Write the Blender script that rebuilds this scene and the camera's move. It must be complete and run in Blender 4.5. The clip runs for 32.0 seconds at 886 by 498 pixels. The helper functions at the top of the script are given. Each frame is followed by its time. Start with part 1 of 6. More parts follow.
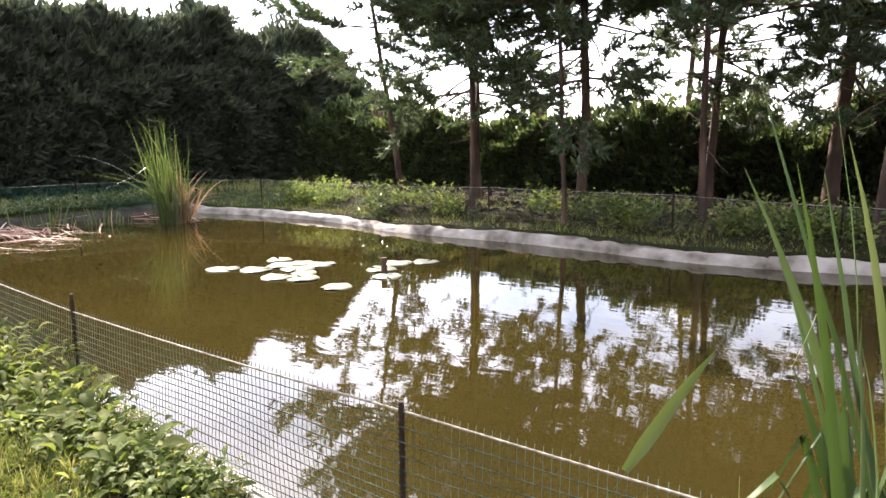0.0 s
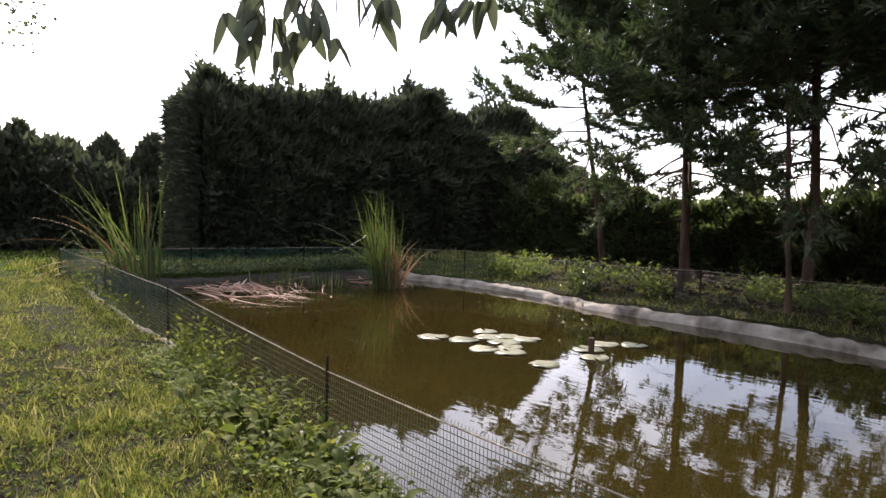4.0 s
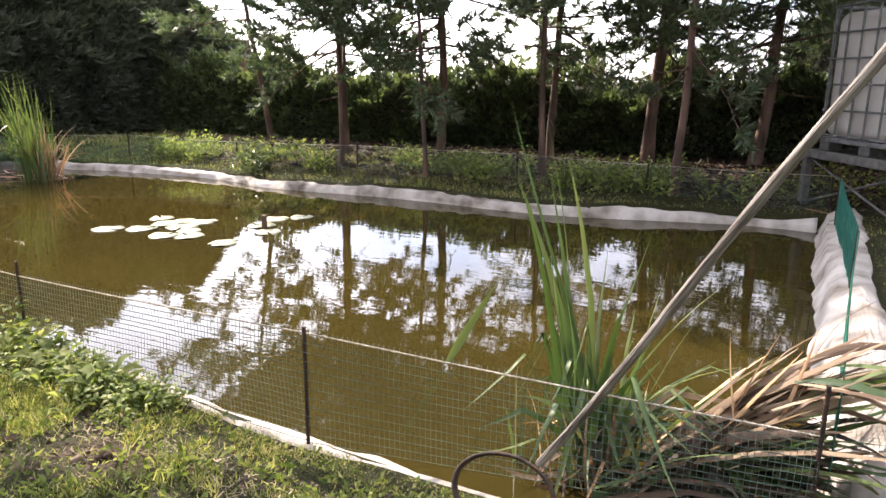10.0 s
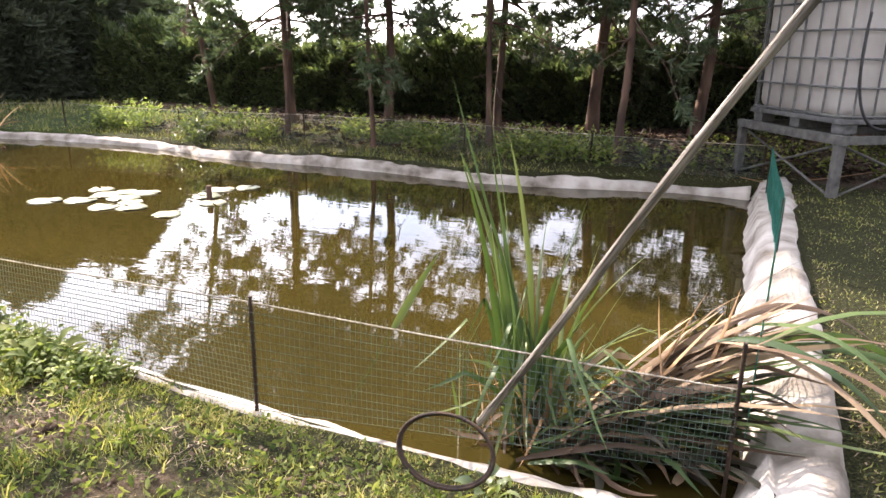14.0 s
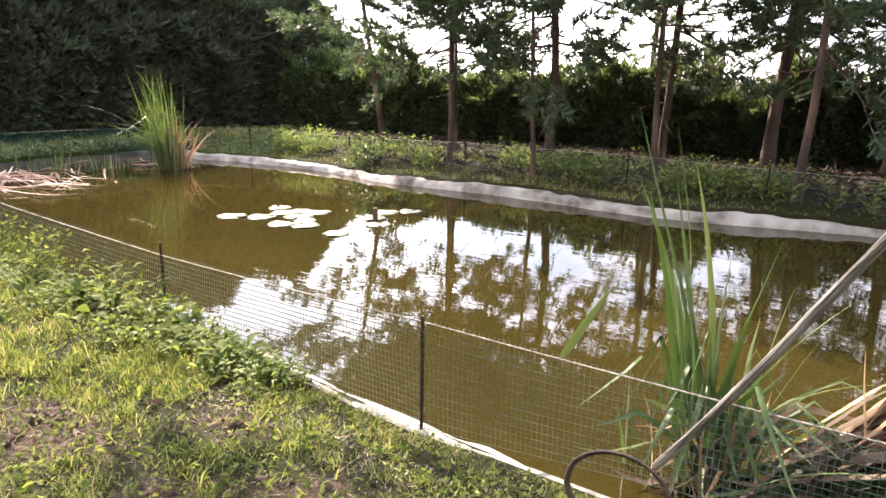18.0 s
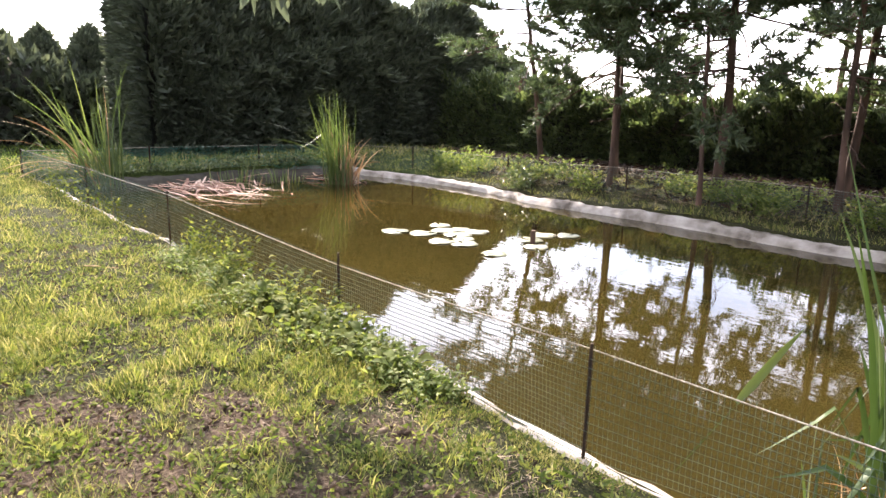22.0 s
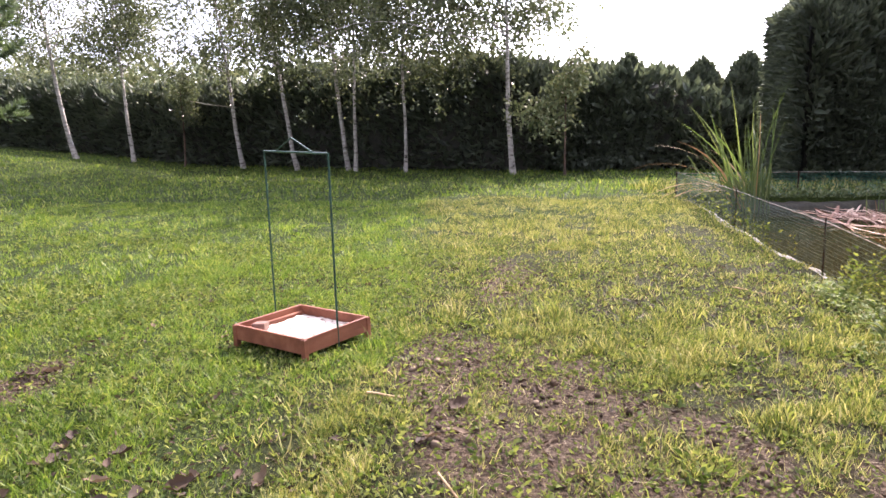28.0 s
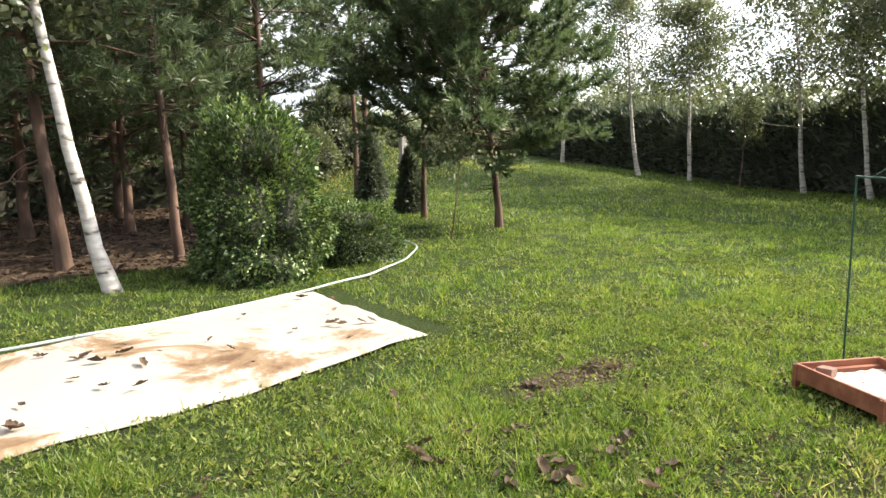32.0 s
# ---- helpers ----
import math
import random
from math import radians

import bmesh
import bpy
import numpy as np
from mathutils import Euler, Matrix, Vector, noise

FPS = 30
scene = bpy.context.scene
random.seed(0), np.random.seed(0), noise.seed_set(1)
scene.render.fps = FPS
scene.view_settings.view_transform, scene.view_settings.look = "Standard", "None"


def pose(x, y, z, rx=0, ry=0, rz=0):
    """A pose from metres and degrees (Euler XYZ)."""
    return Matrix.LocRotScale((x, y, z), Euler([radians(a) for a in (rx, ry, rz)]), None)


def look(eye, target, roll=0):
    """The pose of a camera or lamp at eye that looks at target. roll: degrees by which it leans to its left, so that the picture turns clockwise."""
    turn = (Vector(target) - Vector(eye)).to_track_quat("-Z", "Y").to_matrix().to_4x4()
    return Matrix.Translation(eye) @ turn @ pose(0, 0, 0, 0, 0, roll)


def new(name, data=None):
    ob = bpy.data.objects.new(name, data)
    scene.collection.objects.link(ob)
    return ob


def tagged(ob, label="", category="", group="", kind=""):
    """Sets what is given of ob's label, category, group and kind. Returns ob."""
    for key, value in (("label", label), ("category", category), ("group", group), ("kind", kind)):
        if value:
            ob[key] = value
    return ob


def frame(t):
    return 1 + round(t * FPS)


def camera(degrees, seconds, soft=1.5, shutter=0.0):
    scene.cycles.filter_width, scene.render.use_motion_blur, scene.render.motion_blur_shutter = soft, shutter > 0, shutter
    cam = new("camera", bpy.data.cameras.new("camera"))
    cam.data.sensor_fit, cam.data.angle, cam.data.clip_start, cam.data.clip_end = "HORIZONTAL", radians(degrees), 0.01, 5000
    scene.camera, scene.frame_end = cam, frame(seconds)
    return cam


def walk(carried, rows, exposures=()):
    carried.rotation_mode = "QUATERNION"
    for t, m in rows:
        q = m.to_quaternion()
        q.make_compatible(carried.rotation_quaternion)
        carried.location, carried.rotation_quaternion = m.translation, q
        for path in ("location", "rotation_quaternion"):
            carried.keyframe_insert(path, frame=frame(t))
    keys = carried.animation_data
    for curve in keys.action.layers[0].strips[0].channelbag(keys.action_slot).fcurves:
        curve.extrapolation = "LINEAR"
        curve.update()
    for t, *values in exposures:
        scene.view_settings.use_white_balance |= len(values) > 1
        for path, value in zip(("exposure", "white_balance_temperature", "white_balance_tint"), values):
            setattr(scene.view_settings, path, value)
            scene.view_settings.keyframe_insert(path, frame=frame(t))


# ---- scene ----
cam = camera(65.4, 32.0)
PATH = [
    (0, (0.972, -1.075, 0.931), (-0.26, 0.468, 0.614), -0.5),
    (0.5, (0.945, -1.097, 0.939), (-0.395, 0.365, 0.679), 0.4),
    (1, (0.937, -1.13, 0.954), (-0.482, 0.265, 0.744), 0.6),
    (1.5, (0.942, -1.177, 0.978), (-0.522, 0.172, 0.787), 0.3),
    (2, (0.911, -1.176, 0.967), (-0.601, 0.122, 0.794), -0.1),
    (2.5, (0.925, -1.199, 0.978), (-0.602, 0.083, 0.825), -0.2),
    (4.5, (0.867, -1.258, 0.978), (-0.764, -0.106, 0.868), 1.5),
    (5, (0.961, -1.269, 0.974), (-0.577, -0.005, 0.786), 2.5),
    (5.5, (1.056, -1.258, 0.965), (-0.276, 0.212, 0.708), 1.6),
    (6, (1.148, -1.27, 0.973), (0.03, 0.356, 0.649), 0.6),
    (6.5, (1.174, -1.255, 0.98), (0.251, 0.445, 0.471), 1.7),
    (7, (1.282, -1.424, 1.121), (0.416, 0.323, 0.673), 1.4),
    (7.5, (1.324, -1.574, 1.196), (0.526, 0.229, 0.861), 0.0),
    (8, (1.359, -1.717, 1.226), (0.617, 0.119, 0.946), 1.7),
    (8.5, (1.434, -1.82, 1.243), (0.695, 0.001, 0.87), 2.1),
    (9, (1.459, -1.766, 1.212), (0.642, 0.014, 0.806), 1.0),
    (9.5, (1.456, -1.755, 1.189), (0.57, -0.017, 0.748), 1.3),
    (10, (1.453, -1.758, 1.182), (0.55, -0.038, 0.706), 0.3),
    (10.5, (1.456, -1.772, 1.184), (0.51, -0.086, 0.672), -0.1),
    (11, (1.461, -1.774, 1.184), (0.512, -0.105, 0.624), -1.1),
    (11.5, (1.454, -1.759, 1.171), (0.528, -0.071, 0.628), -1.6),
    (12, (1.457, -1.797, 1.18), (0.46, -0.174, 0.569), 0.0),
    (12.5, (1.451, -1.782, 1.169), (0.431, -0.163, 0.586), 0.7),
    (13, (1.466, -1.784, 1.172), (0.506, -0.123, 0.608), 0.8),
    (13.5, (1.496, -1.79, 1.186), (0.674, -0.059, 0.612), 0.6),
    (15.5, (1.509, -1.843, 1.208), (0.786, -0.049, 0.701), 1.3),
    (16, (1.465, -1.844, 1.2), (0.569, -0.136, 0.672), 0.8),
    (16.5, (1.434, -1.842, 1.188), (0.442, -0.192, 0.648), 0.6),
    (17, (1.428, -1.825, 1.182), (0.387, -0.207, 0.634), 0.2),
    (17.5, (1.427, -1.83, 1.185), (0.337, -0.234, 0.67), -0.1),
    (18, (1.416, -1.839, 1.184), (0.274, -0.27, 0.7), 0.8),
    (18.5, (1.424, -1.88, 1.195), (0.195, -0.377, 0.718), 1.2),
    (19, (1.412, -1.876, 1.191), (0.104, -0.437, 0.728), 1.0),
    (19.5, (1.402, -1.873, 1.186), (0.063, -0.463, 0.719), 0.9),
    (20, (1.4, -1.881, 1.182), (0.027, -0.499, 0.728), 0.9),
    (20.5, (1.398, -1.897, 1.187), (-0.014, -0.555, 0.735), 1.4),
    (21, (1.39, -1.916, 1.194), (-0.043, -0.589, 0.762), 1.6),
    (21.5, (1.383, -1.913, 1.189), (-0.038, -0.574, 0.758), 1.5),
    (22, (1.363, -1.922, 1.193), (-0.1, -0.629, 0.761), 1.4),
    (22.5, (1.32, -1.948, 1.198), (-0.244, -0.759, 0.821), 1.7),
    (23, (1.279, -1.975, 1.198), (-0.384, -0.921, 0.848), 1.9),
    (23.5, (1.235, -1.965, 1.191), (-0.467, -0.976, 0.839), 1.3),
    (24, (1.217, -1.997, 1.193), (-0.483, -1.001, 0.852), 0.3),
    (24.5, (1.22, -2.039, 1.192), (-0.55, -1.174, 0.849), 1.7),
    (26.5, (1.14, -1.97, 1.167), (-0.8, -1.685, 0.773), -1.2),
    (26.6, (1.145, -1.954, 1.162), (-0.8, -1.719, 0.757), -1.5),
    (27, (1.128, -2.009, 1.164), (-0.833, -1.991, 0.773), -1.4),
    (27.5, (1.126, -2.009, 1.155), (-0.831, -2.203, 0.792), -2.1),
    (28, (1.131, -2.024, 1.155), (-0.817, -2.303, 0.796), -1.5),
    (28.5, (1.131, -2.062, 1.158), (-0.788, -2.519, 0.826), -1.0),
    (29, (1.14, -2.087, 1.166), (-0.685, -2.847, 0.858), -1.9),
    (29.5, (1.13, -2.097, 1.161), (-0.623, -3.015, 0.87), -1.1),
    (30, (1.119, -2.115, 1.158), (-0.558, -3.164, 0.864), -0.9),
    (30.5, (1.126, -2.14, 1.16), (-0.468, -3.316, 0.88), -0.6),
    (31, (1.144, -2.15, 1.161), (-0.327, -3.478, 0.892), -0.8),
    (31.5, (1.156, -2.157, 1.162), (-0.214, -3.589, 0.894), -0.5),
    (32, (1.153, -2.174, 1.158), (-0.088, -3.718, 0.883), -0.5),
]
EXPOSURES = [(0.0, 1.48, 6600, 20), (1.0, 1.33, 6600, 20), (2.0, 1.01, 6600, 20), (4.5, 0.26, 6600, 20), (5.0, 0.31, 6600, 20), (6.0, 0.93, 6600, 20), (7.0, 1.32, 6650, 20), (8.0, 1.46, 6680, 20), (9.0, 1.48, 6700, 20), (13.0, 1.70, 6750, 20), (19.0, 1.74, 6750, 20), (22.0, 1.62, 6650, 20), (23.0, 1.32, 6550, 22), (24.0, 1.08, 6500, 22), (24.5, 1.08, 6500, 22), (26.5, 1.38, 6350, 26), (28.0, 1.44, 6350, 28), (29.0, 1.36, 6500, 22), (30.0, 1.33, 6700, 16), (32.0, 1.24, 6850, 10)]
walk(cam, [(t, look(eye, target, roll)) for t, eye, target, roll in PATH], EXPOSURES)

# ---------- light ----------
SUN_AZ, SUN_EL = 156.0, 38.0
sun_dir = Vector((math.cos(radians(SUN_AZ)) * math.cos(radians(SUN_EL)), math.sin(radians(SUN_AZ)) * math.cos(radians(SUN_EL)), math.sin(radians(SUN_EL))))
world = bpy.data.worlds.new("sky")
scene.world = world
world.use_nodes = True
wn, wl = world.node_tree.nodes, world.node_tree.links
wn.clear()
w_out = wn.new("ShaderNodeOutputWorld")
w_bg = wn.new("ShaderNodeBackground")
w_sky = wn.new("ShaderNodeTexSky")
w_sky.sky_type = "NISHITA"
w_sky.sun_disc = False
w_sky.sun_elevation = radians(SUN_EL)
w_sky.sun_rotation = radians(90 - SUN_AZ)
w_co = wn.new("ShaderNodeTexCoord")
w_map = wn.new("ShaderNodeMapping")
w_map.inputs["Scale"].default_value = (1.0, 1.0, 2.2)
w_noise = wn.new("ShaderNodeTexNoise")
w_noise.inputs["Scale"].default_value = 2.6
w_noise.inputs["Detail"].default_value = 7.0
w_noise.inputs["Roughness"].default_value = 0.55
w_ramp = wn.new("ShaderNodeValToRGB")
w_ramp.color_ramp.elements[0].position, w_ramp.color_ramp.elements[0].color = 0.36, (3.6, 4.2, 5.3, 1)
w_ramp.color_ramp.elements[1].position, w_ramp.color_ramp.elements[1].color = 0.60, (10.0, 10.2, 10.6, 1)
w_mix = wn.new("ShaderNodeMixRGB")
w_mix.inputs["Fac"].default_value = 0.72
wl.new(w_co.outputs["Generated"], w_map.inputs["Vector"])
wl.new(w_map.outputs["Vector"], w_noise.inputs["Vector"])
wl.new(w_noise.outputs["Fac"], w_ramp.inputs["Fac"])
wl.new(w_sky.outputs["Color"], w_mix.inputs["Color1"])
wl.new(w_ramp.outputs["Color"], w_mix.inputs["Color2"])
# clouds are brighter towards the sun
w_dot = wn.new("ShaderNodeVectorMath")
w_dot.operation = "DOT_PRODUCT"
w_dot.inputs[1].default_value = sun_dir
w_pos = wn.new("ShaderNodeMath")
w_pos.operation = "MAXIMUM"
w_pos.inputs[1].default_value = 0.0
w_pow = wn.new("ShaderNodeMath")
w_pow.operation = "POWER"
w_pow.inputs[1].default_value = 2.2
w_glow = wn.new("ShaderNodeMapRange")
w_glow.inputs["To Min"].default_value, w_glow.inputs["To Max"].default_value = 0.78, 3.6
w_mul = wn.new("ShaderNodeVectorMath")
w_mul.operation = "SCALE"
wl.new(w_co.outputs["Generated"], w_dot.inputs[0])
wl.new(w_dot.outputs["Value"], w_pos.inputs[0])
wl.new(w_pos.outputs[0], w_pow.inputs[0])
wl.new(w_pow.outputs[0], w_glow.inputs["Value"])
wl.new(w_mix.outputs["Color"], w_mul.inputs[0])
wl.new(w_glow.outputs["Result"], w_mul.inputs["Scale"])
wl.new(w_mul.outputs["Vector"], w_bg.inputs["Color"])
w_bg.inputs["Strength"].default_value = 0.11
wl.new(w_bg.outputs["Background"], w_out.inputs["Surface"])

sun = new("sun", bpy.data.lights.new("sun", "SUN"))
sun.data.energy, sun.data.angle, sun.data.color = 5.0, radians(0.6), (1.0, 0.91, 0.76)
sun.matrix_world = look(sun_dir * 60, (0, 0, 0))

# ---------- small tools ----------
rng = np.random.default_rng(7)


def vnoise(x, y, scale, seed=0):
    """Smooth value noise in 0..1 for arrays."""
    x, y = np.asarray(x, float) / scale + 31.7 * seed, np.asarray(y, float) / scale - 17.3 * seed
    xi, yi = np.floor(x), np.floor(y)
    fx, fy = x - xi, y - yi
    fx, fy = fx * fx * (3 - 2 * fx), fy * fy * (3 - 2 * fy)

    def r(a, b):
        s = np.sin(a * 127.1 + b * 311.7 + seed * 74.7) * 43758.5453
        return s - np.floor(s)
    return (r(xi, yi) * (1 - fx) + r(xi + 1, yi) * fx) * (1 - fy) + (r(xi, yi + 1) * (1 - fx) + r(xi + 1, yi + 1) * fx) * fy


def smooth(a, b, x):
    t = np.clip((np.asarray(x, float) - a) / (b - a), 0, 1)
    return t * t * (3 - 2 * t)


def mesh_np(name, verts, faces, soft=False):
    """A mesh from arrays; faces is one (n, k) array or a list of them."""
    verts = np.asarray(verts, np.float32).reshape(-1, 3)
    groups = faces if isinstance(faces, list) else [faces]
    groups = [np.asarray(g, np.int32) for g in groups if len(g)]
    me = bpy.data.meshes.new(name)
    me.vertices.add(len(verts))
    me.vertices.foreach_set("co", verts.ravel())
    sizes = np.concatenate([np.full(len(g), g.shape[1], np.int32) for g in groups])
    loops = np.concatenate([g.ravel() for g in groups])
    me.loops.add(len(loops))
    me.loops.foreach_set("vertex_index", loops)
    me.polygons.add(len(sizes))
    me.polygons.foreach_set("loop_start", np.concatenate([[0], np.cumsum(sizes)[:-1]]).astype(np.int32))
    me.polygons.foreach_set("loop_total", sizes)
    if soft:
        me.polygons.foreach_set("use_smooth", np.ones(len(sizes), bool))
    me.update(calc_edges=True)
    me.validate()
    return me


class Geo:
    """Collects pieces of one mesh."""

    def __init__(self):
        self.v, self.f, self.n = [], {}, 0

    def add(self, verts, faces):
        verts, faces = np.asarray(verts, float).reshape(-1, 3), np.asarray(faces, int)
        self.v.append(verts)
        self.f.setdefault(faces.shape[1], []).append(faces + self.n)
        self.n += len(verts)

    def tube(self, pts, radii, sides=8, caps=True):
        pts = np.asarray(pts, float)
        radii = np.broadcast_to(np.asarray(radii, float), (len(pts),))
        tan = np.gradient(pts, axis=0)
        tan /= np.linalg.norm(tan, axis=1)[:, None] + 1e-9
        ref = np.array([0.0, 0.0, 1.0]) if abs(tan[0][2]) < 0.9 else np.array([1.0, 0.0, 0.0])
        u = np.cross(tan, ref)
        u /= np.linalg.norm(u, axis=1)[:, None] + 1e-9
        w = np.cross(tan, u)
        a = np.arange(sides) * 2 * np.pi / sides
        ring = pts[:, None] + radii[:, None, None] * (u[:, None] * np.cos(a)[None, :, None] + w[:, None] * np.sin(a)[None, :, None])
        i = np.arange(len(pts) - 1)[:, None] * sides
        j = np.arange(sides)[None]
        k = (j + 1) % sides
        self.add(ring, np.stack([i + j, i + k, i + k + sides, i + j + sides], -1).reshape(-1, 4))
        if caps:
            for end in (0, len(pts) - 1):
                base = self.n
                self.add(np.concatenate([ring[end], pts[end:end + 1]]), np.array([[a0, (a0 + 1) % sides, sides] for a0 in range(sides)]))

    def box(self, lo, hi, m=None):
        c = np.array([[x, y, z] for x in (lo[0], hi[0]) for y in (lo[1], hi[1]) for z in (lo[2], hi[2])], float)
        if m is not None:
            c = np.array([m @ Vector(p) for p in c])
        self.add(c, [[0, 1, 3, 2], [4, 6, 7, 5], [0, 4, 5, 1], [2, 3, 7, 6], [0, 2, 6, 4], [1, 5, 7, 3]])

    def ribbon(self, pts, widths, side, fold=0.25):
        """A leaf blade: a strip with a raised mid rib on each row."""
        pts, side = np.asarray(pts, float), np.asarray(side, float)
        widths = np.broadcast_to(np.asarray(widths, float), (len(pts),))
        tan = np.gradient(pts, axis=0)
        up = np.cross(side, tan)
        up /= np.linalg.norm(up, axis=1)[:, None] + 1e-9
        l, r = pts - side * widths[:, None] / 2, pts + side * widths[:, None] / 2
        m = pts - up * (widths * fold)[:, None]
        rows = np.stack([l, m, r], 1)
        i = np.arange(len(pts) - 1)[:, None] * 3
        j = np.arange(2)[None]
        self.add(rows, np.stack([i + j, i + j + 1, i + j + 4, i + j + 3], -1).reshape(-1, 4))

    def mesh(self, name, soft=False):
        return mesh_np(name, np.concatenate(self.v), [np.concatenate(g) for g in self.f.values()], soft)


def bevelled(lo, hi, b=0.006):
    """A box with chamfered edges, as a mesh."""
    bm = bmesh.new()
    bmesh.ops.create_cube(bm, size=1.0)
    for v in bm.verts:
        v.co = Vector([lo[i] + (v.co[i] + 0.5) * (hi[i] - lo[i]) for i in range(3)])
    bmesh.ops.bevel(bm, geom=bm.edges[:], offset=b, segments=2, profile=0.6, affect="EDGES")
    me = bpy.data.meshes.new("block")
    bm.to_mesh(me)
    bm.free()
    return me


def part(name, me, material, parent=None, label="", m=None):
    """Links a mesh as one object, under a thing or part where parent is given."""
    if isinstance(me, Geo):
        me = me.mesh(name)
    if material and not me.materials:
        me.materials.append(material)
    ob = new(name, me)
    if parent is not None:
        ob.parent = parent
    if m is not None:
        ob.matrix_basis = m
    if label:
        ob["label"] = label
    return ob


def thing(name, label, category, m=None, group="", kind=""):
    ob = new(name)
    ob.empty_display_size = 0.1
    if m is not None:
        ob.matrix_basis = m
    return tagged(ob, label, category, group, kind)


def leaf_cloud(centres, dirs, length, width, curl=0.15):
    """Pointed leaves as folded diamonds: arrays of centres and directions."""
    n = len(centres)
    dirs = dirs / (np.linalg.norm(dirs, axis=1)[:, None] + 1e-9)
    ref = rng.normal(size=(n, 3))
    s = np.cross(dirs, ref)
    s /= np.linalg.norm(s, axis=1)[:, None] + 1e-9
    up = np.cross(s, dirs)
    length = np.broadcast_to(length, (n,))[:, None]
    width = np.broadcast_to(width, (n,))[:, None]
    a = centres
    b = centres + dirs * length * 0.45 + s * width / 2 + up * length * curl
    c = centres + dirs * length
    d = centres + dirs * length * 0.45 - s * width / 2 + up * length * curl
    v = np.stack([a, b, c, d], 1).reshape(-1, 3)
    i = np.arange(n)[:, None] * 4
    return v, np.concatenate([i + np.array([[0, 1, 2]]), i + np.array([[0, 2, 3]])])


def broad_leaves(centres, dirs, length, width, curl=0.15):
    """Rounded leaves with a folded midrib and a drooping tip."""
    n = len(centres)
    dirs = dirs / (np.linalg.norm(dirs, axis=1)[:, None] + 1e-9)
    s = np.cross(dirs, np.array([0, 0, 1.0]) + rng.normal(size=(n, 3)) * 0.35)
    s /= np.linalg.norm(s, axis=1)[:, None] + 1e-9
    up = np.cross(s, dirs)
    length = np.broadcast_to(length, (n,))[:, None]
    width = np.broadcast_to(width, (n,))[:, None]
    rows = []
    for k, w, z in ((0.0, 0.10, 0.0), (0.22, 0.62, 0.05), (0.5, 1.0, 0.06), (0.78, 0.70, -0.02), (1.0, 0.08, -0.16)):
        wob = 1 + 0.5 * (rng.random((n, 1)) - 0.5)
        mid = centres + dirs * length * k + up * length * z * (1 + 3 * curl)
        lift = up * width * 0.22 * w
        rows.append(np.stack([mid - s * width * w * wob / 2 + lift, mid, mid + s * width * w * wob / 2 + lift], 1))
    v = np.concatenate(rows, 1).reshape(-1, 3)
    i = np.arange(n)[:, None] * 15
    f = [i + np.array([[3 * r + j, 3 * r + j + 1, 3 * r + j + 4, 3 * r + j + 3]]) for r in range(4) for j in range(2)]
    return v, np.concatenate(f)


def unit(n):
    d = rng.normal(size=(n, 3))
    return d / np.linalg.norm(d, axis=1)[:, None]


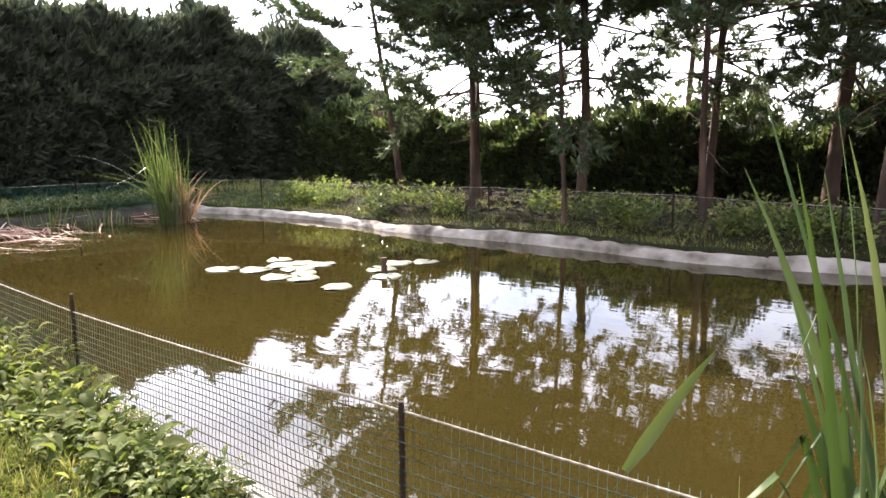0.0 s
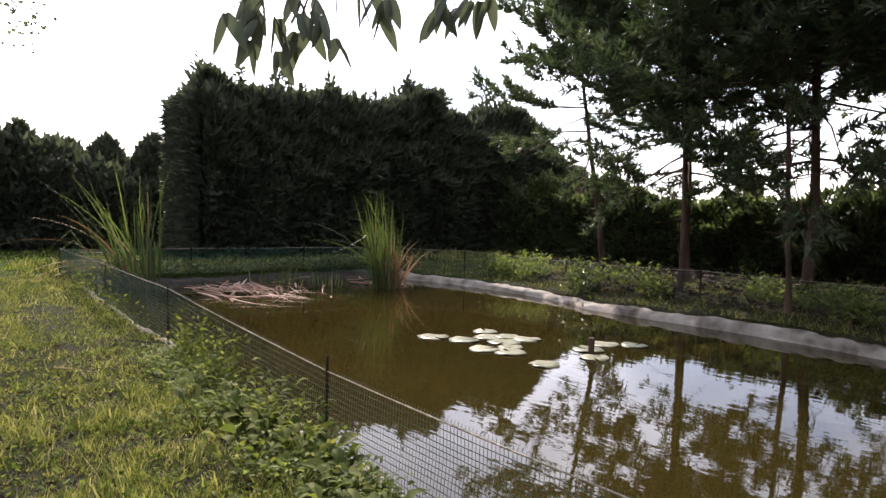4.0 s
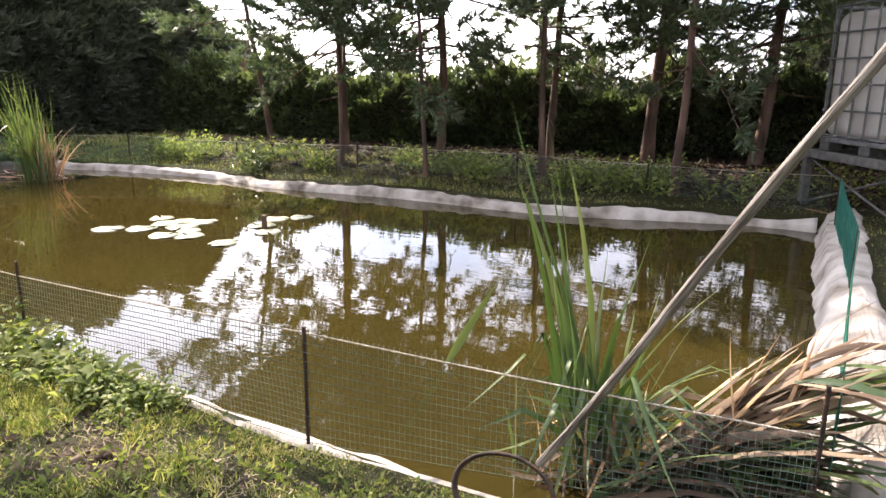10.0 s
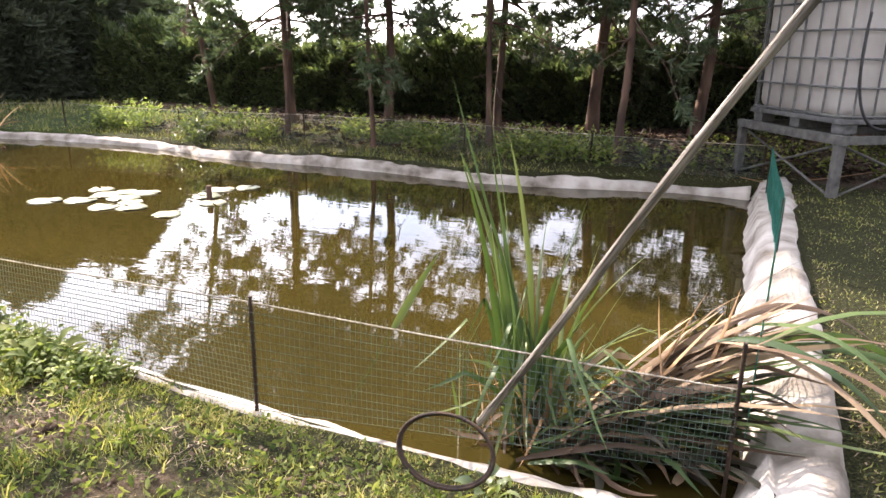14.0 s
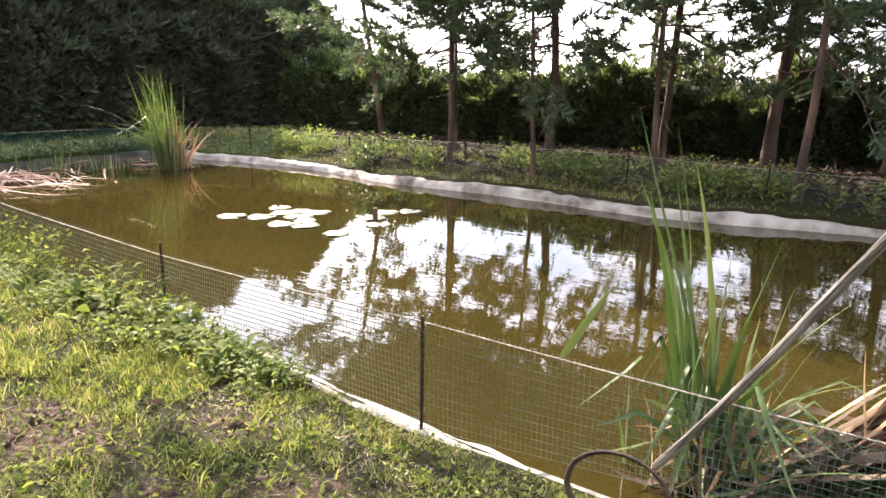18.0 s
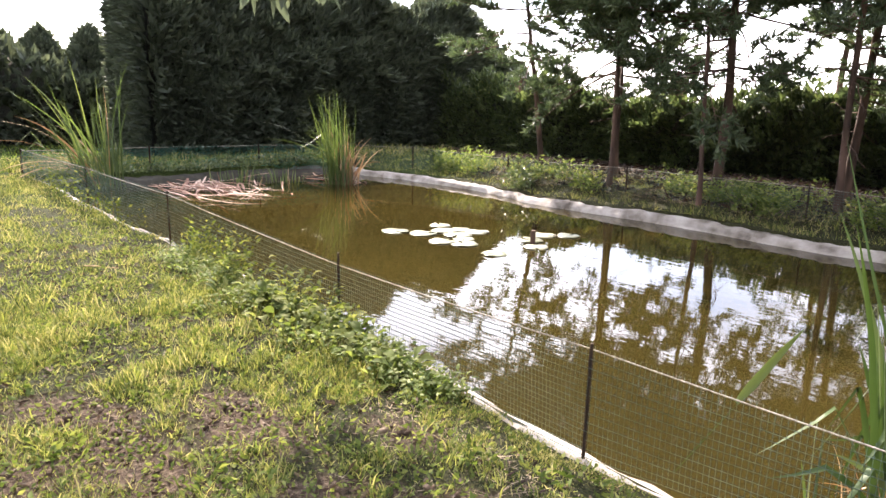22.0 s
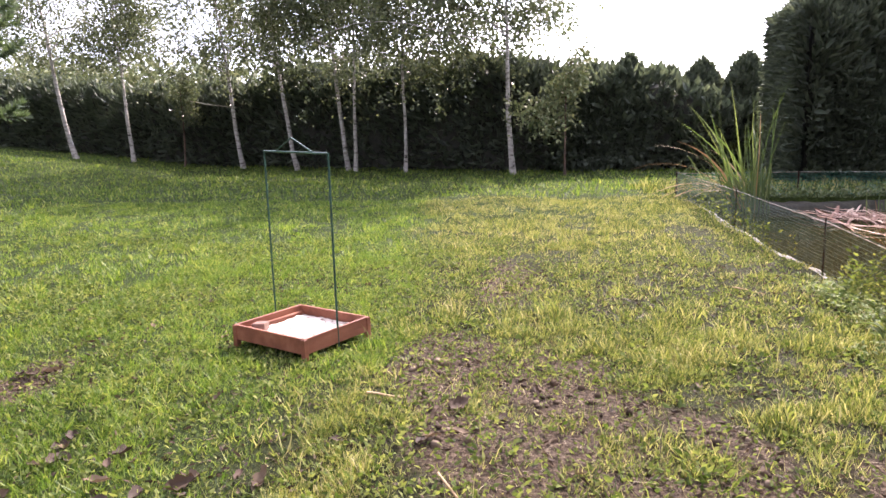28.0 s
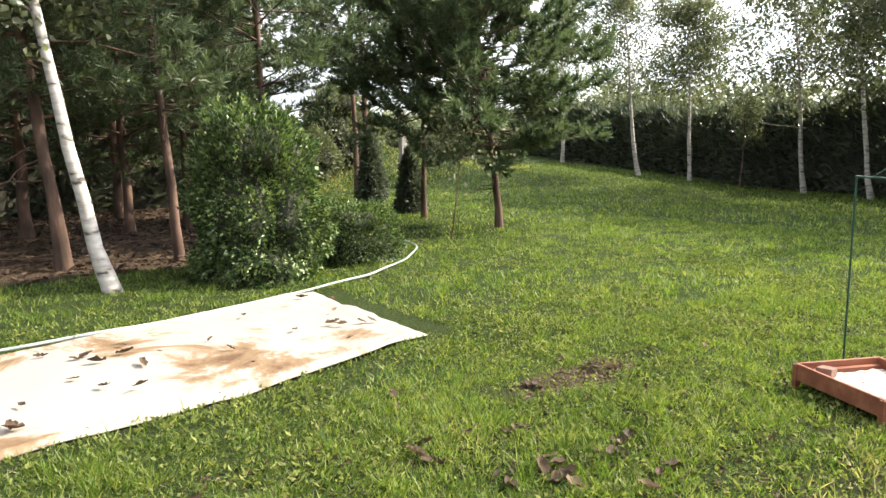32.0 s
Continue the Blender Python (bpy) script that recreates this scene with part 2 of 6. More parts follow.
# ---------- materials ----------
def material(name, ramp, scale=8.0, rough=0.8, bump=0.2, bump_scale=60.0, metal=0.0, translucent=0.0, island=0.0, detail=6.0, stretch=(1, 1, 1), spec=0.4, random_tint=0.0, coords="position", tcolor=None):
    """A rough natural surface: noise through a colour ramp, fine bump, optional light through leaves."""
    mt = bpy.data.materials.new(name)
    mt.use_nodes = True
    n, l = mt.node_tree.nodes, mt.node_tree.links
    b = n["Principled BSDF"]
    out = n["Material Output"]
    if coords == "position":
        vec = n.new("ShaderNodeNewGeometry").outputs["Position"]
    else:
        vec = n.new("ShaderNodeTexCoord").outputs["Object"]
    mp = n.new("ShaderNodeMapping")
    mp.inputs["Scale"].default_value = stretch
    l.new(vec, mp.inputs["Vector"])
    nz = n.new("ShaderNodeTexNoise")
    nz.inputs["Scale"].default_value, nz.inputs["Detail"].default_value = scale, detail
    l.new(mp.outputs["Vector"], nz.inputs["Vector"])
    cr = n.new("ShaderNodeValToRGB")
    els = cr.color_ramp.elements
    while len(els) < len(ramp):
        els.new(0.5)
    for e, (p, c) in zip(els, ramp):
        e.position, e.color = p, (*c, 1)
    fac = nz.outputs["Fac"]
    if island:
        gi = n.new("ShaderNodeNewGeometry")
        mx = n.new("ShaderNodeMix")
        mx.inputs["Factor"].default_value = island
        l.new(fac, mx.inputs["A"])
        l.new(gi.outputs["Random Per Island"], mx.inputs["B"])
        fac = mx.outputs["Result"]
    if random_tint:
        oi = n.new("ShaderNodeObjectInfo")
        mx = n.new("ShaderNodeMix")
        mx.inputs["Factor"].default_value = random_tint
        l.new(fac, mx.inputs["A"])
        l.new(oi.outputs["Random"], mx.inputs["B"])
        fac = mx.outputs["Result"]
    l.new(fac, cr.inputs["Fac"])
    l.new(cr.outputs["Color"], b.inputs["Base Color"])
    b.inputs["Roughness"].default_value = rough
    b.inputs["Metallic"].default_value = metal
    b.inputs["Specular IOR Level"].default_value = spec
    if bump:
        n2 = n.new("ShaderNodeTexNoise")
        n2.inputs["Scale"].default_value, n2.inputs["Detail"].default_value = bump_scale, 4.0
        l.new(mp.outputs["Vector"], n2.inputs["Vector"])
        bp = n.new("ShaderNodeBump")
        bp.inputs["Strength"].default_value, bp.inputs["Distance"].default_value = bump, 0.01
        l.new(n2.outputs["Fac"], bp.inputs["Height"])
        l.new(bp.outputs["Normal"], b.inputs["Normal"])
    if translucent:
        tr = n.new("ShaderNodeBsdfTranslucent")
        mx = n.new("ShaderNodeMixShader")
        mx.inputs["Fac"].default_value = translucent
        if tcolor:
            hs = n.new("ShaderNodeMixRGB")
            hs.blend_type = "MULTIPLY"
            hs.inputs["Fac"].default_value = 1.0
            hs.inputs["Color2"].default_value = (*tcolor, 1)
            l.new(cr.outputs["Color"], hs.inputs["Color1"])
            l.new(hs.outputs["Color"], tr.inputs["Color"])
        else:
            l.new(cr.outputs["Color"], tr.inputs["Color"])
        l.new(b.outputs["BSDF"], mx.inputs[1])
        l.new(tr.outputs["BSDF"], mx.inputs[2])
        l.new(mx.outputs["Shader"], out.inputs["Surface"])
    return mt


M_GRASS = material("grass_blades", [(0.22, (0.024, 0.040, 0.010)), (0.42, (0.108, 0.143, 0.031)), (0.58, (0.25, 0.265, 0.072)), (0.72, (0.37, 0.33, 0.15)), (0.88, (0.50, 0.43, 0.28))], 2.4, 0.55, 0, island=0.55, translucent=0.42, tcolor=(1.4, 1.4, 0.9), detail=9.0)
M_THATCH = material("dry_thatch", [(0.1, (0.075, 0.05, 0.03)), (0.5, (0.21, 0.155, 0.095)), (0.9, (0.42, 0.345, 0.23))], 1.5, 0.8, 0, island=0.8, translucent=0.15)
M_LUSH = material("lush_grass_blades", [(0.2, (0.024, 0.050, 0.010)), (0.45, (0.092, 0.155, 0.028)), (0.66, (0.20, 0.252, 0.056)), (0.86, (0.44, 0.39, 0.19))], 2.0, 0.5, 0, island=0.5, translucent=0.48, tcolor=(1.35, 1.45, 0.62), detail=9.0)
M_WEED = material("weed_leaves", [(0.15, (0.050, 0.074, 0.020)), (0.55, (0.125, 0.158, 0.043)), (0.9, (0.27, 0.28, 0.105))], 3, 0.75, 0, spec=0.15, island=0.65, translucent=0.45, tcolor=(1.4, 1.4, 0.85))
M_PINE = material("pine_needles", [(0.1, (0.038, 0.058, 0.034)), (0.5, (0.084, 0.118, 0.064)), (0.95, (0.16, 0.19, 0.105))], 1.2, 0.5, 0, island=0.55, translucent=0.34, tcolor=(1.3, 1.4, 0.85))
M_HEDGE = material("conifer_sprays", [(0.1, (0.050, 0.064, 0.046)), (0.5, (0.090, 0.112, 0.080)), (0.95, (0.15, 0.17, 0.12))], 1.5, 0.6, 0, island=0.5, translucent=0.32, tcolor=(1.3, 1.3, 0.95))
M_HEDGE2 = material("shrub_leaves", [(0.1, (0.042, 0.060, 0.030)), (0.5, (0.086, 0.118, 0.056)), (0.95, (0.19, 0.22, 0.10))], 1.5, 0.35, 0, island=0.65, translucent=0.36, tcolor=(1.4, 1.45, 0.85), spec=0.45)
M_CORN = material("corn_leaves", [(0.1, (0.09, 0.12, 0.05)), (0.5, (0.17, 0.20, 0.09)), (0.95, (0.30, 0.30, 0.15))], 1.0, 0.6, 0, island=0.6, translucent=0.2)
# core shells of hedges and bushes: the shade between leaves as a dark colour
M_CORE = material("shade_dark_core", [(0.3, (0.026, 0.027, 0.021)), (0.7, (0.058, 0.056, 0.042))], 9, 0.95, 0.6, 20)
M_BUSH = material("evergreen_bush_leaves", [(0.15, (0.018, 0.040, 0.012)), (0.5, (0.060, 0.105, 0.032)), (0.85, (0.24, 0.30, 0.12))], 3, 0.3, 0, island=0.75, translucent=0.2, tcolor=(1.4, 1.5, 0.7))
M_BIRCHLEAF = material("birch_leaves", [(0.1, (0.052, 0.066, 0.036)), (0.5, (0.112, 0.130, 0.070)), (0.95, (0.23, 0.235, 0.135))], 3, 0.35, 0, island=0.6, translucent=0.44, tcolor=(1.2, 1.25, 0.9))
M_BARK = material("pine_bark", [(0.25, (0.032, 0.022, 0.017)), (0.5, (0.100, 0.060, 0.044)), (0.8, (0.22, 0.135, 0.10))], 7, 0.9, 0.9, 22, stretch=(1, 1, 0.35))
M_BIRCHBARK = material("birch_bark", [(0.32, (0.05, 0.043, 0.037)), (0.40, (0.30, 0.27, 0.24)), (0.62, (0.50, 0.46, 0.42))], 6, 0.7, 0.4, 30, stretch=(1, 1, 3.0))
M_REED = material("cattail_green", [(0.15, (0.045, 0.07, 0.028)), (0.55, (0.092, 0.128, 0.052)), (0.85, (0.20, 0.215, 0.105))], 5, 0.45, 0.2, 90, translucent=0.35, tcolor=(1.4, 1.5, 0.7), random_tint=0.5, stretch=(1, 1, 0.25))
M_REEDDARK = material("cattail_dark_green", [(0.15, (0.026, 0.050, 0.017)), (0.55, (0.062, 0.100, 0.032)), (0.88, (0.16, 0.185, 0.075))], 5, 0.5, 0.2, 90, spec=0.3, translucent=0.22, tcolor=(1.4, 1.5, 0.7), random_tint=0.55, stretch=(1, 1, 0.25))
M_DRYREED = material("cattail_dry", [(0.15, (0.20, 0.11, 0.055)), (0.5, (0.38, 0.23, 0.12)), (0.9, (0.62, 0.48, 0.30))], 6, 0.75, 0.3, 80, translucent=0.2, random_tint=0.6, stretch=(1, 1, 0.4))
# mud of the bank; also the painted shade inside the cut reed heap
M_MUD_SHADE = material("mud_and_heap_shade", [(0.3, (0.014, 0.012, 0.008)), (0.6, (0.036, 0.032, 0.018)), (0.85, (0.06, 0.065, 0.028))], 9, 0.7, 0.8, 30)
M_CUTREED = material("cut_reed_dry", [(0.15, (0.030, 0.019, 0.011)), (0.5, (0.115, 0.072, 0.043)), (0.9, (0.40, 0.30, 0.195))], 6, 0.75, 0.3, 80, translucent=0.2, random_tint=0.7, stretch=(1, 1, 0.4))
M_LINER = material("pond_liner_fleece", [(0.30, (0.10, 0.082, 0.062)), (0.42, (0.24, 0.212, 0.18)), (0.62, (0.42, 0.385, 0.345)), (0.8, (0.50, 0.465, 0.425))], 4.0, 0.9, 0.9, 22, detail=9.0)
M_NET = material("dark_green_net", [(0.3, (0.060, 0.098, 0.084)), (0.7, (0.135, 0.195, 0.170))], 20, 0.5, 0, translucent=0.3)
M_NETGREEN = material("green_plastic_net", [(0.3, (0.020, 0.13, 0.10)), (0.7, (0.05, 0.25, 0.19))], 14, 0.5, 0, translucent=0.5)
M_ROPE = material("pale_cord", [(0.35, (0.16, 0.14, 0.105)), (0.65, (0.48, 0.43, 0.36))], 60, 0.85, 0.5, 300)
M_POST = material("rusty_rebar", [(0.3, (0.016, 0.012, 0.010)), (0.7, (0.065, 0.038, 0.024))], 25, 0.75, 0.7, 160, metal=0.3)
M_WOODPOLE = material("weathered_wood_pole", [(0.36, (0.045, 0.039, 0.033)), (0.5, (0.135, 0.118, 0.10)), (0.66, (0.30, 0.27, 0.235))], 90, 0.8, 0.9, 160, coords="object", stretch=(1, 1, 0.06))
M_REDWOOD = material("red_brown_boards", [(0.25, (0.14, 0.046, 0.025)), (0.5, (0.225, 0.078, 0.042)), (0.8, (0.31, 0.13, 0.072))], 9, 0.6, 0.3, 60, coords="object", stretch=(0.4, 1.5, 1.5))
M_SAND = material("pale_grit", [(0.35, (0.16, 0.11, 0.075)), (0.45, (0.52, 0.44, 0.37)), (0.7, (0.72, 0.65, 0.58))], 30, 0.9, 0.8, 90)
M_STEEL = material("galvanised_steel", [(0.3, (0.085, 0.088, 0.088)), (0.7, (0.20, 0.20, 0.195))], 18, 0.5, 0.15, 60, metal=0.45)
M_STAND = material("dull_grey_steel", [(0.3, (0.060, 0.058, 0.055)), (0.7, (0.15, 0.145, 0.135))], 14, 0.6, 0.3, 50, metal=0.3)
M_GREENSTEEL = material("green_painted_steel", [(0.3, (0.010, 0.036, 0.026)), (0.7, (0.030, 0.085, 0.060))], 30, 0.4, 0.1, 80)
M_PLASTIC = material("white_tank_plastic", [(0.25, (0.50, 0.465, 0.43)), (0.55, (0.64, 0.605, 0.565)), (0.85, (0.74, 0.71, 0.67))], 2.5, 0.35, 0.15, 8, translucent=0.45)
M_BLACK = material("black_rubber", [(0.3, (0.010, 0.010, 0.011)), (0.7, (0.03, 0.03, 0.032))], 20, 0.5, 0.1, 60)
M_CONCRETE = material("grey_concrete", [(0.3, (0.24, 0.22, 0.20)), (0.7, (0.40, 0.37, 0.34))], 8, 0.9, 0.5, 40)
M_BRICK = material("dark_brick", [(0.3, (0.10, 0.055, 0.04)), (0.7, (0.22, 0.13, 0.10))], 10, 0.9, 0.5, 40)
M_DEADLEAF = material("dead_leaves", [(0.2, (0.018, 0.011, 0.007)), (0.55, (0.068, 0.040, 0.024)), (0.9, (0.25, 0.175, 0.105))], 5, 0.8, 0, island=0.7, translucent=0.2, random_tint=0.4)
M_HOSE = material("grey_green_hose", [(0.3, (0.22, 0.26, 0.25)), (0.7, (0.38, 0.41, 0.39))], 12, 0.45, 0.1, 60)
M_PLANTAIN = material("plantain_leaves", [(0.15, (0.050, 0.078, 0.018)), (0.5, (0.125, 0.162, 0.042)), (0.9, (0.28, 0.285, 0.10))], 3, 0.7, 0, island=0.7, translucent=0.35, tcolor=(1.3, 1.4, 0.7), spec=0.12)
M_REDREED = material("dead_reed_red", [(0.15, (0.13, 0.055, 0.036)), (0.5, (0.33, 0.185, 0.125)), (0.9, (0.60, 0.46, 0.36))], 6, 0.75, 0.3, 80, translucent=0.15, random_tint=0.7, stretch=(1, 1, 0.4))
# paler than M_WEED: sunlight put into the leaf colour under the shading pines
M_NETTLE = material("sun_pale_leaves", [(0.15, (0.070, 0.105, 0.030)), (0.5, (0.150, 0.195, 0.060)), (0.9, (0.30, 0.32, 0.13))], 3, 0.6, 0, island=0.65, translucent=0.45, tcolor=(1.4, 1.45, 0.85), spec=0.2)
M_SOIL = material("loose_soil", [(0.2, (0.024, 0.016, 0.010)), (0.5, (0.092, 0.062, 0.041)), (0.85, (0.25, 0.19, 0.135))], 14, 0.95, 0.6, 120, island=0.5, spec=0.15)
M_LILY = material("lily_pads", [(0.2, (0.12, 0.13, 0.07)), (0.5, (0.23, 0.235, 0.145)), (0.85, (0.38, 0.365, 0.27))], 6, 0.35, 0.15, 40, spec=0.35, random_tint=0.4)


def ground_material():
    mt = bpy.data.materials.new("lawn_soil")
    mt.use_nodes = True
    n, l = mt.node_tree.nodes, mt.node_tree.links
    b = n["Principled BSDF"]
    pos = n.new("ShaderNodeNewGeometry").outputs["Position"]

    def nz(scale, detail=6.0, rough=0.6):
        t = n.new("ShaderNodeTexNoise")
        t.inputs["Scale"].default_value, t.inputs["Detail"].default_value, t.inputs["Roughness"].default_value = scale, detail, rough
        l.new(pos, t.inputs["Vector"])
        return t.outputs["Fac"]

    def ramp(fac, stops):
        r = n.new("ShaderNodeValToRGB")
        while len(r.color_ramp.elements) < len(stops):
            r.color_ramp.elements.new(0.5)
        for e, (p, c) in zip(r.color_ramp.elements, stops):
            e.position, e.color = p, (*c, 1)
        l.new(fac, r.inputs["Fac"])
        return r.outputs["Color"]

    def mix(fac, a, c):
        m = n.new("ShaderNodeMixRGB")
        l.new(fac, m.inputs["Fac"])
        l.new(a, m.inputs["Color1"])
        l.new(c, m.inputs["Color2"])
        return m.outputs["Color"]
    green = ramp(nz(75, 10, 0.78), [(0.38, (0.007, 0.008, 0.004)), (0.5, (0.030, 0.033, 0.011)), (0.66, (0.12, 0.115, 0.048))])
    lush = ramp(nz(60, 10, 0.78), [(0.36, (0.009, 0.016, 0.004)), (0.52, (0.036, 0.056, 0.012)), (0.68, (0.11, 0.14, 0.036))])
    la = n.new("ShaderNodeAttribute")
    la.attribute_name = "lush"
    green = mix(la.outputs["Fac"], green, lush)
    soil = ramp(nz(45, 10, 0.78), [(0.36, (0.018, 0.012, 0.008)), (0.5, (0.082, 0.056, 0.037)), (0.66, (0.25, 0.185, 0.130))])
    at = n.new("ShaderNodeAttribute")
    at.attribute_name = "bare"
    ad = n.new("ShaderNodeMath")
    ad.operation = "ADD"
    l.new(at.outputs["Fac"], ad.inputs[0])
    l.new(nz(3.5), ad.inputs[1])
    mask = ramp(ad.outputs[0], [(0.64, (0, 0, 0)), (0.92, (1, 1, 1))])
    l.new(mix(mask, green, soil), b.inputs["Base Color"])
    b.inputs["Roughness"].default_value = 0.95
    b.inputs["Specular IOR Level"].default_value = 0.15
    bp = n.new("ShaderNodeBump")
    bp.inputs["Strength"].default_value, bp.inputs["Distance"].default_value = 1.0, 0.05
    l.new(nz(55, 9, 0.7), bp.inputs["Height"])
    l.new(bp.outputs["Normal"], b.inputs["Normal"])
    return mt


def water_material():
    mt = bpy.data.materials.new("murky_water")
    mt.use_nodes = True
    n, l = mt.node_tree.nodes, mt.node_tree.links
    b = n["Principled BSDF"]
    pos = n.new("ShaderNodeNewGeometry").outputs["Position"]
    t = n.new("ShaderNodeTexNoise")
    t.inputs["Scale"].default_value, t.inputs["Detail"].default_value = 0.5, 4.0
    l.new(pos, t.inputs["Vector"])
    r = n.new("ShaderNodeValToRGB")
    r.color_ramp.elements[0].position, r.color_ramp.elements[0].color = 0.3, (0.025, 0.0195, 0.0050, 1)
    r.color_ramp.elements[1].position, r.color_ramp.elements[1].color = 0.7, (0.036, 0.0264, 0.0058, 1)
    l.new(t.outputs["Fac"], r.inputs["Fac"])
    l.new(r.outputs["Color"], b.inputs["Base Color"])
    b.inputs["Roughness"].default_value = 0.015
    b.inputs["IOR"].default_value = 1.333
    mp = n.new("ShaderNodeMapping")
    mp.inputs["Rotation"].default_value = (0, 0, 0.6)
    mp.inputs["Scale"].default_value = (1.0, 2.4, 1.0)
    l.new(pos, mp.inputs["Vector"])
    w = n.new("ShaderNodeTexNoise")
    w.inputs["Scale"].default_value, w.inputs["Detail"].default_value = 4.5, 2.5
    l.new(mp.outputs["Vector"], w.inputs["Vector"])
    big = n.new("ShaderNodeTexNoise")
    big.inputs["Scale"].default_value = 0.35
    l.new(pos, big.inputs["Vector"])
    mul = n.new("ShaderNodeMath")
    mul.operation = "MULTIPLY"
    l.new(w.outputs["Fac"], mul.inputs[0])
    l.new(big.outputs["Fac"], mul.inputs[1])
    bp = n.new("ShaderNodeBump")
    bp.inputs["Strength"].default_value, bp.inputs["Distance"].default_value = 0.15, 0.012
    l.new(mul.outputs[0], bp.inputs["Height"])
    l.new(bp.outputs["Normal"], b.inputs["Normal"])
    return mt


def sheet_material():
    """Pale board sheet with rusty brown stains."""
    mt = bpy.data.materials.new("stained_pale_sheet")
    mt.use_nodes = True
    n, l = mt.node_tree.nodes, mt.node_tree.links
    b = n["Principled BSDF"]
    pos = n.new("ShaderNodeNewGeometry").outputs["Position"]
    t = n.new("ShaderNodeTexNoise")
    t.inputs["Scale"].default_value, t.inputs["Detail"].default_value, t.inputs["Roughness"].default_value = 1.5, 13.0, 0.72
    t.inputs["Distortion"].default_value = 0.8
    l.new(pos, t.inputs["Vector"])
    r = n.new("ShaderNodeValToRGB")
    stops = [(0.0, (0.25, 0.228, 0.20)), (0.60, (0.295, 0.268, 0.232)), (0.655, (0.20, 0.130, 0.070)), (0.76, (0.085, 0.042, 0.018))]
    while len(r.color_ramp.elements) < len(stops):
        r.color_ramp.elements.new(0.5)
    for e, (p, c) in zip(r.color_ramp.elements, stops):
        e.position, e.color = p, (*c, 1)
    # stains gather in one large and two small pools and along one edge
    pools = None
    for px_, py_, reach in ((-0.25, -5.85, 0.85), (-1.14, -5.86, 0.32), (0.10, -6.60, 0.50), (0.75, -6.75, 0.5), (1.1, -5.5, 0.6)):
        dist = n.new("ShaderNodeVectorMath")
        dist.operation = "DISTANCE"
        dist.inputs[1].default_value = (px_, py_, 0.03)
        l.new(pos, dist.inputs[0])
        pool = n.new("ShaderNodeMapRange")
        pool.inputs["From Max"].default_value, pool.inputs["To Min"].default_value, pool.inputs["To Max"].default_value = reach, 0.20, 0.0
        l.new(dist.outputs["Value"], pool.inputs["Value"])
        if pools is None:
            pools = pool.outputs["Result"]
        else:
            mx = n.new("ShaderNodeMath")
            mx.operation = "MAXIMUM"
            l.new(pools, mx.inputs[0])
            l.new(pool.outputs["Result"], mx.inputs[1])
            pools = mx.outputs[0]
    ad = n.new("ShaderNodeMath")
    ad.operation = "ADD"
    l.new(t.outputs["Fac"], ad.inputs[0])
    l.new(pools, ad.inputs[1])
    l.new(ad.outputs[0], r.inputs["Fac"])
    l.new(r.outputs["Color"], b.inputs["Base Color"])
    b.inputs["Roughness"].default_value = 0.7
    return mt


M_GROUND, M_WATER, M_BOARD = ground_material(), water_material(), sheet_material()

# ---------- pond outline and ground ----------
WATER_Z = -0.19
PX0, PX1, PY0, PY1 = -9.1, 1.62, 0.11, 5.12


def pond_far(x):
    """The far edge of the water."""
    return 5.10 + 0.35 * smooth(-1.2, 1.4, x) + 0.05 * np.sin(np.asarray(x) * 1.7) + 0.14 * smooth(-4.9, -5.3, x) - 0.25 * smooth(-7.6, -9.0, x)


def in_pond(x, y, grow=0.0):
    return (x > PX0 - grow) & (x < PX1 + grow) & (y > PY0 - grow) & (y < pond_far(x) + grow)


